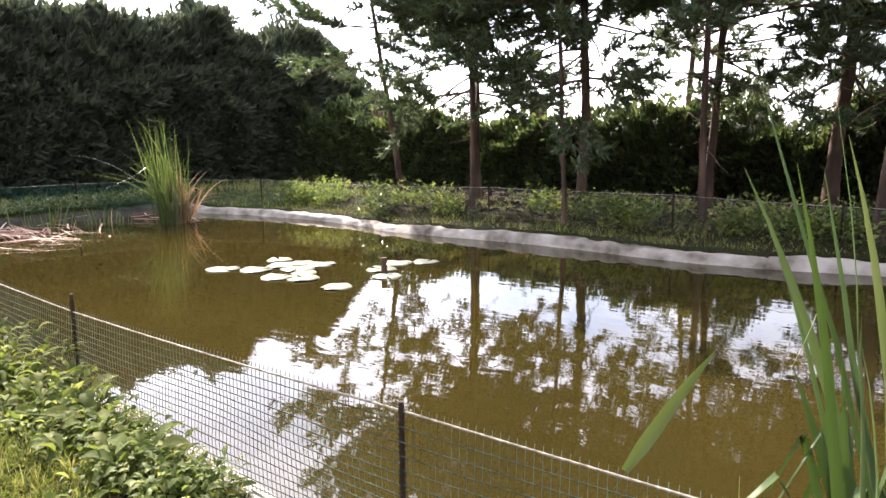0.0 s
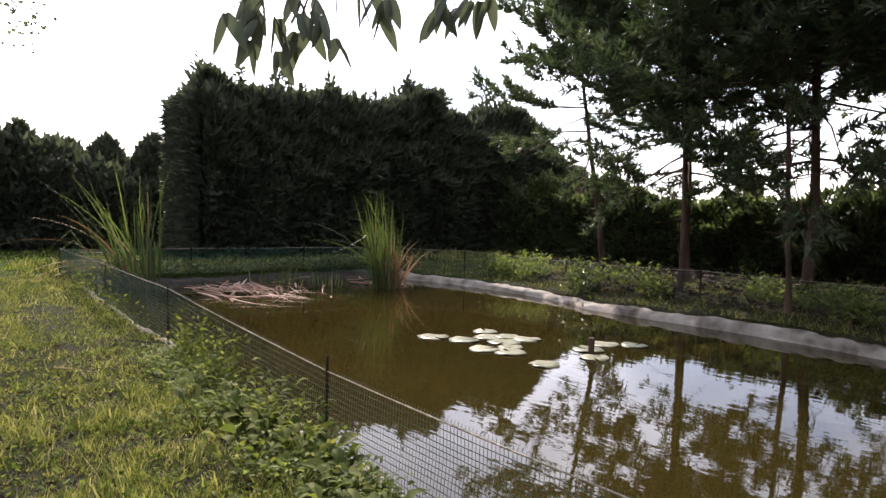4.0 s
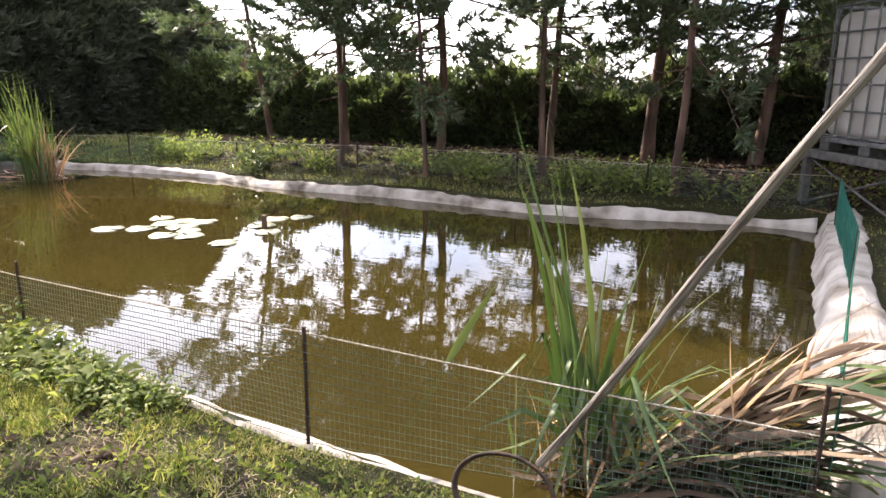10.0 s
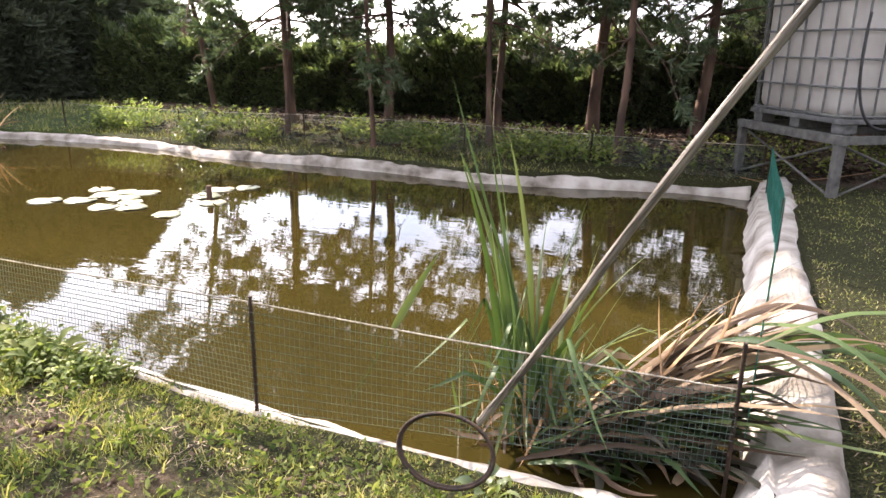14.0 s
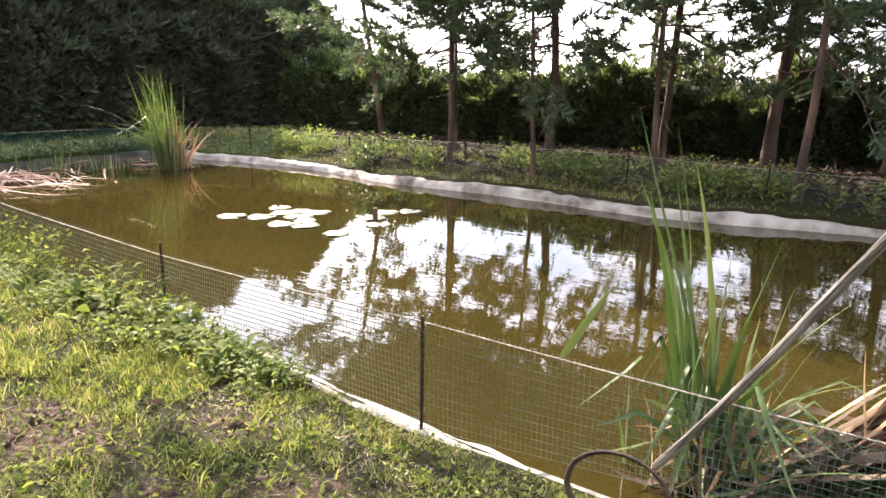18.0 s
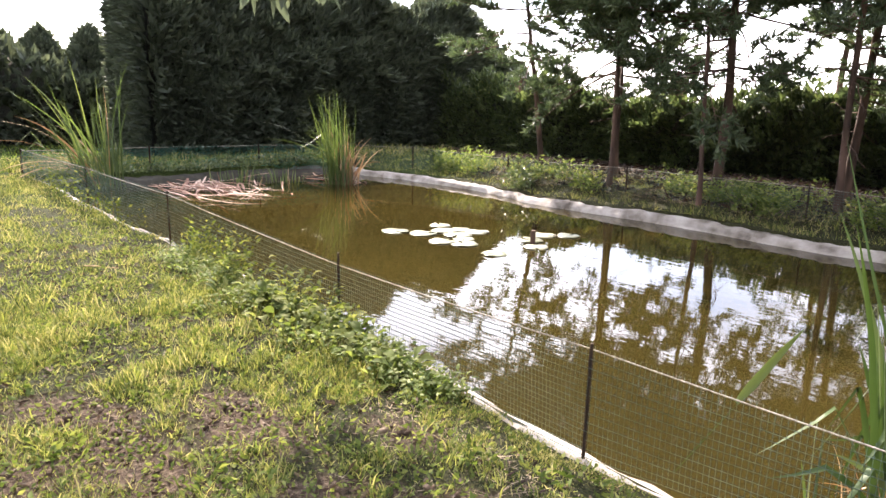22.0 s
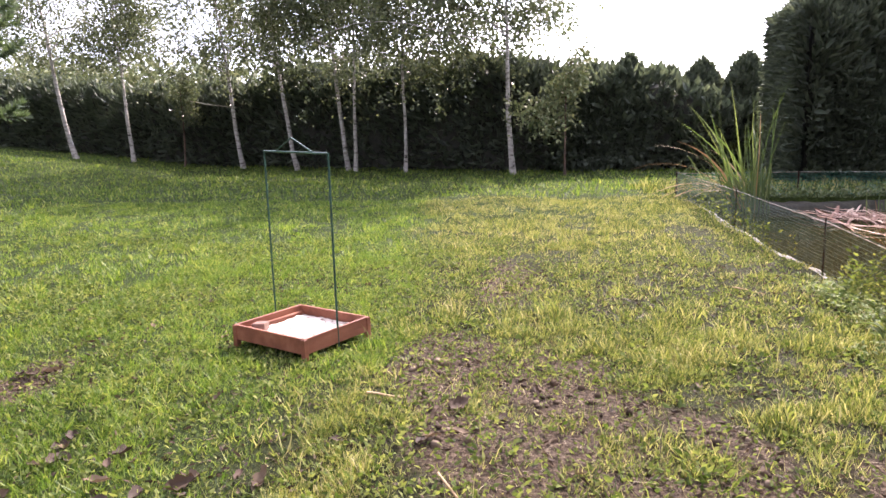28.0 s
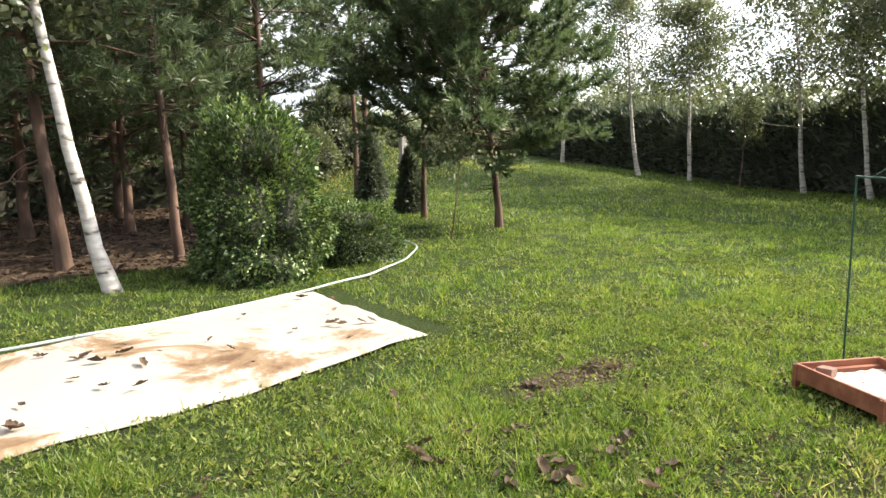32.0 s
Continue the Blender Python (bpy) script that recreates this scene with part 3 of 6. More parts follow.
def bare_mask(x, y):
    """How bare the soil is, 0..1."""
    m = np.zeros_like(np.asarray(x, float))
    for cx, cy, rx, ry, a, s in ((-1.53, -4.47, 0.46, 0.15, -9, 1.0), (-2.05, -2.50, 0.60, 0.26, 0, 0.70), (-1.75, -1.95, 0.62, 0.34, 25, 0.66), (-1.0, -2.0, 0.75, 0.42, 20, 0.5),
                                 (-3.8, -2.3, 0.9, 0.22, 0, 0.5), (-0.3, -1.35, 0.8, 0.22, 10, 0.45), (-0.95, -1.45, 0.80, 0.40, 25, 0.34), (-0.84, -0.90, 0.26, 0.14, 30, 0.85), (-1.30, -1.36, 0.30, 0.14, 35, 0.85), (-0.95, -1.29, 0.20, 0.12, 10, 0.8), (-0.43, -0.54, 0.19, 0.10, 20, 0.75), (-2.18, -2.50, 0.22, 0.10, 60, 0.9), (-1.60, -2.47, 0.30, 0.14, 20, 0.75), (-3.7, -2.15, 0.34, 0.09, 20, 0.85), (-1.0, -0.86, 0.30, 0.12, 10, 0.7), (-1.2, -2.34, 0.26, 0.14, 0, 0.7), (-0.05, -0.62, 0.17, 0.10, 10, 0.65), (0.22, -0.54, 0.13, 0.08, 0, 0.6), (-0.26, -0.90, 0.16, 0.09, 0, 0.65), (-0.72, -1.26, 0.2, 0.11, 0, 0.7), (-1.45, -1.85, 0.3, 0.16, 30, 0.6), (-1.22, -1.28, 0.16, 0.09, 0, 0.55)):
        c, q = math.cos(radians(a)), math.sin(radians(a))
        u, v = (x - cx) * c + (y - cy) * q, -(x - cx) * q + (y - cy) * c
        m = np.maximum(m, s * np.exp(-((u / rx) ** 2 + (v / ry) ** 2) ** 1.5))
    wood = smooth(-9.0, -10.0, y) * smooth(-4.6, -3.2, x + 0.0)
    under = smooth(5.9, 6.6, y) * smooth(-1.5, 0.8, x) * 0.5 + smooth(7.0, 8.6, y) * 0.5
    right = smooth(1.9, 2.4, x) * smooth(5.2, 5.8, y) * 0.7
    return np.clip(np.maximum.reduce([m, wood * 0.9, under, right]), 0, 1)


def ground_z(x, y):
    x, y = np.asarray(x, float), np.asarray(y, float)
    z = 0.075 * np.maximum(0, -(y + 11.2)) * smooth(-9, -16, x) * smooth(60, 10, -y - 11)
    d = np.hypot(x + 6, y)
    z = np.where(y < -20, np.maximum(z, 0.0), z)
    z = z + 3.0 * smooth(30, 140, d) * smooth(0, -25, y)
    z = z + (vnoise(x, y, 1.3, 3) - 0.5) * 0.05 + (vnoise(x, y, 0.35, 5) - 0.5) * 0.022
    z = z - 0.085 * smooth(-0.45, -0.02, y) * smooth(-1.6, -0.1, x) * smooth(1.0, 0.3, y) * smooth(2.2, 1.5, x)
    z = z + 0.13 * np.maximum(0, -(y + 18)) * smooth(-5.5, -9, x) * smooth(-16, -13, x) * smooth(60, 12, -y - 18)
    z = z + 0.05 * smooth(5.7, 6.6, y) - 0.085 * smooth(6.0, 5.5, y) * smooth(4.4, 4.8, y) * smooth(2.0, 1.2, x) * smooth(-9.6, -8.6, x)
    return z


def build_ground():
    near_x = np.arange(-24, 10.01, 0.21)
    near_y = np.arange(-24, 13.01, 0.21)
    far = np.array([0.6, 1.5, 3, 6, 12, 25, 50, 100, 200, 400, 800])
    xs = np.concatenate([(-24 - far)[::-1], np.sort(np.append(near_x, (PX1 + 0.05, PX1 + 0.07))), 10 + far])
    ys = np.concatenate([(-24 - far)[::-1], np.sort(np.append(near_y, (PY0 - 0.075, PY0 - 0.055))), 13 + far])
    gx, gy = np.meshgrid(xs, ys, indexing="ij")
    z = ground_z(gx, gy)
    e = np.minimum.reduce([gx - PX0 + 0.06, PX1 + 0.06 - gx, gy - PY0 + 0.06, pond_far(gx) + 0.06 - gy])
    z = np.where(e > 0, -0.75, z - 0.012 * smooth(-0.30, -0.12, e))
    v = np.stack([gx, gy, z], -1).reshape(-1, 3)
    ny = len(ys)
    i, j = np.meshgrid(np.arange(len(xs) - 1), np.arange(ny - 1), indexing="ij")
    a = (i * ny + j).ravel()
    me = mesh_np("ground", v, np.stack([a, a + ny, a + ny + 1, a + 1], -1), soft=True)
    at = me.attributes.new("bare", "FLOAT", "POINT")
    at.data.foreach_set("value", bare_mask(gx, gy).ravel().astype(np.float32))
    at = me.attributes.new("lush", "FLOAT", "POINT")
    at.data.foreach_set("value", np.maximum(smooth(-2.7, -3.4, gy), smooth(-6.0, -8.0, gx)).ravel().astype(np.float32))
    me.materials.append(M_GROUND)
    return tagged(new("ground", me), "uneven garden lawn with bare brown soil patches", "ground", kind="structure")


build_ground()


def build_water():
    xs = np.linspace(PX0 - 0.05, PX1 + 0.05, 60)
    y1 = pond_far(xs) + 0.05
    v = np.concatenate([np.stack([xs, np.full_like(xs, PY0 - 0.05), np.full_like(xs, WATER_Z)], -1), np.stack([xs, y1, np.full_like(xs, WATER_Z)], -1)])
    n = len(xs)
    i = np.arange(n - 1)
    me = mesh_np("water", v, np.stack([i, i + 1, i + 1 + n, i + n], -1))
    me.materials.append(M_WATER)
    return tagged(new("water", me), "still murky brown-green pond water with reflections", "water", kind="structure")


build_water()


def liner_strip(name, pts, outward, profile, seed, label, mat=None, crease=1.0):
    """A strip of folded fleece along pts; profile: (distance outward, height)."""
    pts, outward = np.asarray(pts, float), np.asarray(outward, float)
    n, k = len(pts), len(profile)
    s = np.concatenate([[0], np.cumsum(np.linalg.norm(np.diff(pts, axis=0), axis=1))])
    rows = []
    for j, (o, z) in enumerate(profile):
        wob = (vnoise(s, s * 0 + j * 0.4, 0.5, seed) - 0.5) * 0.05 + (vnoise(s, s * 0 + j * 2, 0.13, seed + 1) - 0.5) * 0.035 + (vnoise(s, s * 0 + j * 1.3, 1.3, seed + 5) - 0.5) * 0.06 * (j > 3)
        zz = z + (vnoise(s, s * 0 + j, 0.35, seed + 2) - 0.5) * 0.03 * (j > 0) * crease + (vnoise(s, s * 0 + j * 3, 0.10, seed + 3) - 0.5) * 0.03 * (j > 1) * crease
        xy = pts + outward * (o + wob)[:, None]
        base = np.where(j >= 3, ground_z(xy[:, 0], xy[:, 1]), 0.0)
        rows.append(np.column_stack([xy, zz + base]))
    v = np.stack(rows, 1)
    i = np.arange(n - 1)[:, None] * k
    jj = np.arange(k - 1)[None]
    me = mesh_np(name, v, np.stack([i + jj, i + jj + 1, i + jj + 1 + k, i + jj + k], -1).reshape(-1, 4), soft=mat is not None)
    me.materials.append(mat or M_LINER)
    ob = new(name, me)
    md = ob.modifiers.new("thickness", "SOLIDIFY")
    md.thickness = 0.006
    return tagged(ob, label, "pond liner", kind="structure")


xs = np.arange(PX0, PX1, 0.045)
liner_strip("pond_liner_far", np.column_stack([xs, pond_far(xs)]), np.column_stack([0 * xs, 0 * xs + 1]),
            [(-0.10, -0.35), (0.0, -0.19), (0.015, -0.15), (0.035, -0.052), (0.075, -0.030), (0.12, -0.030), (0.20, -0.06)], 11, "pale grey fleece pond liner folded over the bank", None, 0.8)
liner_strip("pond_liner_near", np.column_stack([xs, 0 * xs + PY0]), np.column_stack([0 * xs, 0 * xs - 1]),
            [(-0.10, -0.35), (0.0, -0.19), (0.012, -0.165), (0.03, -0.048), (0.058, -0.018), (0.10, -0.004), (0.135, -0.045)], 21, "pale grey fleece pond liner beside the lawn", None, 0.35)
ys = np.arange(-0.05, 5.65, 0.045)
liner_strip("pond_liner_right", np.column_stack([0 * ys + PX1, ys]), np.column_stack([0 * ys + 1, 0 * ys]),
            [(-0.10, -0.35), (0.0, -0.15), (0.05, -0.02), (0.10, 0.02), (0.16, 0.055), (0.26, 0.045), (0.32, -0.03)], 31, "bright white fleece pond liner along the end")
ys = np.arange(0.0, 5.0, 0.045)
liner_strip("muddy_bank", np.column_stack([0 * ys + PX0, ys]), np.column_stack([0 * ys - 1, 0 * ys]),
            [(-0.10, -0.35), (0.0, -0.19), (0.05, -0.14), (0.10, -0.09), (0.18, -0.06), (0.3, -0.035), (0.34, -0.06)], 41, "dark muddy bank at the pond's far end", M_MUD_SHADE)


# ---------- fences ----------
def net(g, a, b, z0, z1, pitch, r, sag=0.0, wave=0.0, seed=0, z1b=None, up_pitch=None, up_r=None):
    """A square-meshed net between two points, each strand a thin bar."""
    a, b = np.asarray(a, float), np.asarray(b, float)
    run = np.linalg.norm(b - a)
    u = (b - a) / run
    w = np.array([-u[1], u[0]])

    def at(s, k):
        off = wave * (vnoise(s, k * 3.0, 0.6, seed) - 0.5)
        z = z0 + (z1 + ((z1b or z1) - z1) * s / run - z0) * k
        xy = a + np.outer(s, u) + np.outer(off, w)
        return np.column_stack([xy, z - sag * np.sin(np.pi * (s / run)) * k + ground_z(xy[:, 0], xy[:, 1]) * 0.0])
    ns = max(2, int(run / 0.16))
    s = np.linspace(0, run, ns)
    nh = int(round((z1 - z0) / pitch))
    for j in range(nh + 1):
        g.tube(at(s, np.full(ns, j / nh)), r, 3, caps=False)
    kk = np.append(np.linspace(0, 1, 4), 1.035)
    up_pitch, up_r = up_pitch or pitch, up_r or r
    for j in range(int(run / up_pitch) + 1):
        g.tube(at(np.full(5, j * up_pitch), kk), up_r, 3, caps=False)


def fence_post(parent, x, y, h, r=0.0065, lean=0.0, name="post", mat=None):
    g = Geo()
    z = np.linspace(-0.17, h, 10)
    g.tube(np.column_stack([x + lean * z, y + 0 * z, z]), r, 8)
    for zz in np.arange(-0.10, h - 0.01, 0.014):
        g.tube([(x + lean * zz, y, zz), (x + lean * zz, y, zz + 0.005)], r * 1.22, 8, caps=False)
    return part(name, g.mesh(name, True), mat or M_POST, parent)


def rope(g, pts, r=0.0035, sag=0.012):
    for p, q in zip(pts[:-1], pts[1:]):
        p, q = np.asarray(p, float), np.asarray(q, float)
        t = np.linspace(0, 1, 14)[:, None]
        line = p + (q - p) * t
        line[:, 2] -= sag * np.sin(np.pi * t[:, 0])
        g.tube(line, r, 6, caps=False)


def build_fence(name, label, posts, h, pitch, r, net_mat, rope_mat, wave=0.02, seed=0, rope_r=0.0029, post_r=0.0065):
    f = thing(name, label, "fence", pose(posts[0][0], posts[0][1], 0))
    inv = f.matrix_basis.inverted()
    posts = [(q[0], q[1], q[2] if len(q) > 2 else h, q[3] if len(q) > 3 else 0.02) for q in posts]
    for x, y, top, above in posts:
        ob = fence_post(f, x, y, top + above - 0.014, post_r, lean=rng.normal() * 0.015)
        ob.matrix_basis = inv
    g = Geo()
    for (a, b) in zip(posts[:-1], posts[1:]):
        net(g, a[:2], b[:2], -0.08, a[2] - 0.014, pitch, r, 0.006, wave, seed, b[2] - 0.014, pitch * 0.74, r * 0.62)
    part("netting", g, net_mat, f).matrix_basis = inv
    for (a, b) in zip(posts[:-1], posts[1:]):
        g = Geo()
        rope(g, [(a[0], a[1], a[2] - 0.014), (b[0], b[1], b[2] - 0.014)], rope_r, 0.006)
        part("top_cord", g.mesh("top_cord", True), rope_mat, f).matrix_basis = inv
    return f


NEAR_H = 0.355
build_fence("pond_fence", "low dark net fence on thin rusty posts beside the lawn",
            [(1.58, 0.30, 0.225, 0.155), (-0.01, 0.0, 0.350, 0.022), (-1.67, 0.02, 0.318, 0.068), (-4.08, 0.0, 0.405, 0.03), (-6.38, 0.0, 0.40, 0.02), (-9.6, 0.0, 0.36, 0.02)], NEAR_H, 0.0252, 0.0018, M_NET, M_ROPE, 0.03, 1)
build_fence("pond_fence", "low dark net fence along the wooded bank",
            [(1.70, 5.80), (-0.05, 5.84), (-1.56, 5.86, 0.355), (-3.85, 5.88, 0.345), (-5.95, 5.83, 0.30), (-8.13, 5.71), (-9.0, 5.1)], 0.32, 0.026, 0.0015, M_NET, M_ROPE, 0.03, 2, 0.0040, 0.011)
build_fence("pond_fence", "low dark net fence at the far end of the pond",
            [(-9.6, 0.0), (-9.55, 1.7), (-9.35, 3.4), (-9.0, 5.1)], 0.34, 0.022, 0.0019, M_NETGREEN, M_ROPE, 0.03, 3, 0.0045, 0.012)


# ---------- hedges ----------
def hedge(name, label, line, width, top, mat, n_leaf, length, leaf_w, bulge=0.25, ragged=0.25, seed=0, bottom=0.0, spikes=0.0):
    """A hedge along line; top(s) is its height at s along it. A solid shell, coloured dark for the shade within, under
    a coat of leaf sprays.
    """
    line = np.asarray(line, float)
    seg = np.linalg.norm(np.diff(line, axis=0), axis=1)
    cum = np.concatenate([[0], np.cumsum(seg)])
    run = cum[-1]

    def at(s):
        return np.column_stack([np.interp(s, cum, line[:, 0]), np.interp(s, cum, line[:, 1])])

    def side(s):
        d = at(np.minimum(s + 0.05, run)) - at(np.maximum(s - 0.05, 0))
        d /= np.linalg.norm(d, axis=1)[:, None]
        return np.column_stack([-d[:, 1], d[:, 0]])

    def surface(s, a, inset=0.0):
        """a: 0..1 round the section from the foot of one face over the top to the other's."""
        h = top(s)
        ang = a * np.pi
        box = np.sign(np.cos(ang)) * np.abs(np.cos(ang)) ** 0.35
        up = np.abs(np.sin(ang)) ** 0.38
        bul = 1 + bulge * (vnoise(s, a * 6, 0.9, seed) - 0.5) * 2 + 0.6 * bulge * (vnoise(s, a * 14, 0.3, seed + 1) - 0.5) * 2
        lump = ragged * (vnoise(s, a * 2, 0.8, seed + 2) - 0.5) + 0.6 * ragged * (vnoise(s, a * 4, 0.25, seed + 3) - 0.5)
        p = at(s)
        q = p + side(s) * (box * (width / 2 - inset) * bul)[:, None]
        z = ground_z(p[:, 0], p[:, 1]) + bottom + up * (h - inset * 1.3 - bottom + lump)
        return np.column_stack([q, z])
    h = thing(name, label, "hedge", pose(line[0][0], line[0][1], 0), kind="")
    inv = h.matrix_basis.inverted()
    ns, na = int(run / 0.3) + 2, 13
    s, a = np.meshgrid(np.linspace(0, run, ns), np.linspace(0, 1, na), indexing="ij")
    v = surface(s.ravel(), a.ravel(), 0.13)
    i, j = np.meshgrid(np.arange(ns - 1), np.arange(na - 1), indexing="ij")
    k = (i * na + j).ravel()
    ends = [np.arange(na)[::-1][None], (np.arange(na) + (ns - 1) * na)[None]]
    part("shade_core", mesh_np("shade_core", v, [np.stack([k, k + na, k + na + 1, k + 1], -1)] + ends, True), M_CORE, h).matrix_basis = inv
    s = rng.random(n_leaf) * run
    a = np.where(rng.random(n_leaf) < 0.72, rng.random(n_leaf) ** 1.0 * 0.5, 0.5 + rng.random(n_leaf) * 0.5)
    face = np.arcsin(rng.random(n_leaf) ** (1 / 0.38)) / np.pi
    a = np.where(rng.random(n_leaf) < 0.62, np.where(a < 0.5, face, 1 - face), a)
    depth = rng.random(n_leaf) ** 2 * 0.16 - 0.05
    c = surface(s, a, depth)
    out = np.column_stack([side(s) * np.cos(a * np.pi)[:, None], np.sin(a * np.pi) * 0.8])
    d = out + unit(n_leaf) * 0.75 + np.array([0, 0, 0.35])
    v, f = leaf_cloud(c, d, length * (0.6 + 0.9 * rng.random(n_leaf)), leaf_w * (0.6 + 0.8 * rng.random(n_leaf)))
    vs, fs = [v], [f]
    for e, sgn in ((0.0, -1.0), (run, 1.0)):
        m = int(n_leaf / run * width * 1.2)
        s1 = np.full(m, e)
        tng = at(np.full(1, min(e + 0.1, run))) - at(np.full(1, max(e - 0.1, 0)))
        tng = tng[0] / np.linalg.norm(tng[0]) * sgn
        lat = (rng.random(m) - 0.5) * width * 1.05
        xy = at(s1) + side(s1) * lat[:, None] + tng * (0.10 * rng.random(m) + 0.12 * vnoise(lat, rng.random(m) * 3, 0.4, seed))[:, None]
        zz = ground_z(xy[:, 0], xy[:, 1]) + rng.random(m) * top(s1)
        v3, f3 = leaf_cloud(np.column_stack([xy, zz]), np.column_stack([np.tile(tng, (m, 1)), np.full(m, 0.4)]) + unit(m) * 0.8, length * (0.6 + 0.9 * rng.random(m)), leaf_w)
        fs.append(f3 + sum(len(q) for q in vs))
        vs.append(v3)
    if spikes:
        m = int(run * spikes)
        s = np.repeat(rng.random(m) * run, 26)
        p = surface(s, np.full(len(s), 0.5), 0.1)
        tall = np.repeat(0.15 + 0.55 * rng.random(m) ** 1.5, 26)
        t = rng.random(len(s))
        p += np.column_stack([rng.normal(size=(len(s), 2)) * (0.09 * (1.05 - t))[:, None], t * tall])
        v2, f2 = leaf_cloud(p, unit(len(s)) * 0.8 + np.array([0, 0, 0.8]), length * (0.5 + 0.5 * rng.random(len(s))), leaf_w * 0.9)
        vs.append(v2)
        fs.append(f2 + sum(len(q) for q in vs[:-1]))
    part("foliage", mesh_np("foliage", np.concatenate(vs), np.concatenate(fs)), mat, h).matrix_basis = inv
    return h


def top_of(pairs):
    xs_, zs_ = zip(*pairs)
    return lambda s: np.interp(s, xs_, zs_)


hedge("tall_hedge", "tall dense dark conifer hedge behind the pond's end", [(-12.1, 11.9), (-12.1, 6.0), (-12.15, 2.45)], 1.5,
      top_of([(0, 1.7), (0.8, 2.55), (1.6, 2.95), (3, 3.1), (5, 3.05), (8, 2.95), (9.5, 2.85)]), M_HEDGE, 56000, 0.22, 0.075, 0.34, 0.75, 1, spikes=16)
hedge("back_hedge", "dark leafy hedge behind the pines on the bank", [(7.0, 9.3), (3.0, 9.9), (-3.0, 9.9), (-8.5, 9.7), (-11.4, 9.4)], 1.0,
      top_of([(0, 1.35), (4, 1.22), (7, 1.15), (8.3, 0.92), (10.2, 0.88), (11.2, 0.88), (12.5, 1.2), (15, 1.33), (18.5, 1.35)]), M_HEDGE2, 56000, 0.12, 0.06, 0.45, 0.95, 2, spikes=3)
hedge("garden_hedge", "long dark conifer hedge behind the birches", [(-14.9, 4.0), (-15.4, 1.0), (-16.0, -2.5), (-18.3, -7.0), (-19.6, -11.0), (-20.6, -15.0), (-22.4, -21.5), (-25, -29)][::-1], 1.3,
      top_of([(0, 2.0), (8, 2.0), (14, 1.9), (18, 2.2), (21, 2.7), (24, 2.6), (27, 2.45), (31, 2.1), (32.5, 1.6), (34.4, 1.2), (36, 1.2), (38, 1.2)]), M_HEDGE, 52000, 0.27, 0.095, 0.35, 0.7, 3, spikes=4)
hedge("wood_edge", "dense dark conifers closing the wood behind the trunks", [(4.5, -15.6), (0.5, -17.6), (-5.6, -19.8)], 1.8,
      top_of([(0, 5.6), (4, 5.6), (11, 5.0)]), M_HEDGE, 20000, 0.32, 0.12, 0.25, 0.9, 4, spikes=2)


# ---------- trees ----------
def curve_pts(p, d, length, n, bend, jitter):
    """A wandering line from p along d."""
    pts, d = [np.array(p, float)], np.array(d, float)
    for _ in range(n):
        d = d + np.array(bend) / n + rng.normal(size=3) * jitter
        d /= np.linalg.norm(d)
        pts.append(pts[-1] + d * length / n)
    return np.array(pts)


def shoots_to_needles(shoots, per_m, length, width):
    """Bottle-brush shoots: needles stand off each shoot all along it."""
    st, dr, ln = (np.array([q[i] for q in shoots]) for i in range(3))
    cnt = np.maximum(6, (ln * per_m).astype(int))
    i = np.repeat(np.arange(len(st)), cnt)
    d = dr[i]
    k = rng.random(len(i))[:, None]
    base = st[i] + d * ln[i][:, None] * k
    out = np.cross(d, unit(len(i)))
    out /= np.linalg.norm(out, axis=1)[:, None] + 1e-9
    w = d * (0.35 + 0.75 * k) + out * 0.85 + np.array([0, 0, 0.12])
    w /= np.linalg.norm(w, axis=1)[:, None]
    s = np.cross(w, unit(len(i)))
    s /= np.linalg.norm(s, axis=1)[:, None] + 1e-9
    nl = length * (0.7 + 0.5 * rng.random((len(i), 1)))
    v = np.stack([base - s * width, base + s * width, base + w * nl], 1).reshape(-1, 3)
    return v, np.arange(len(i) * 3).reshape(-1, 3)


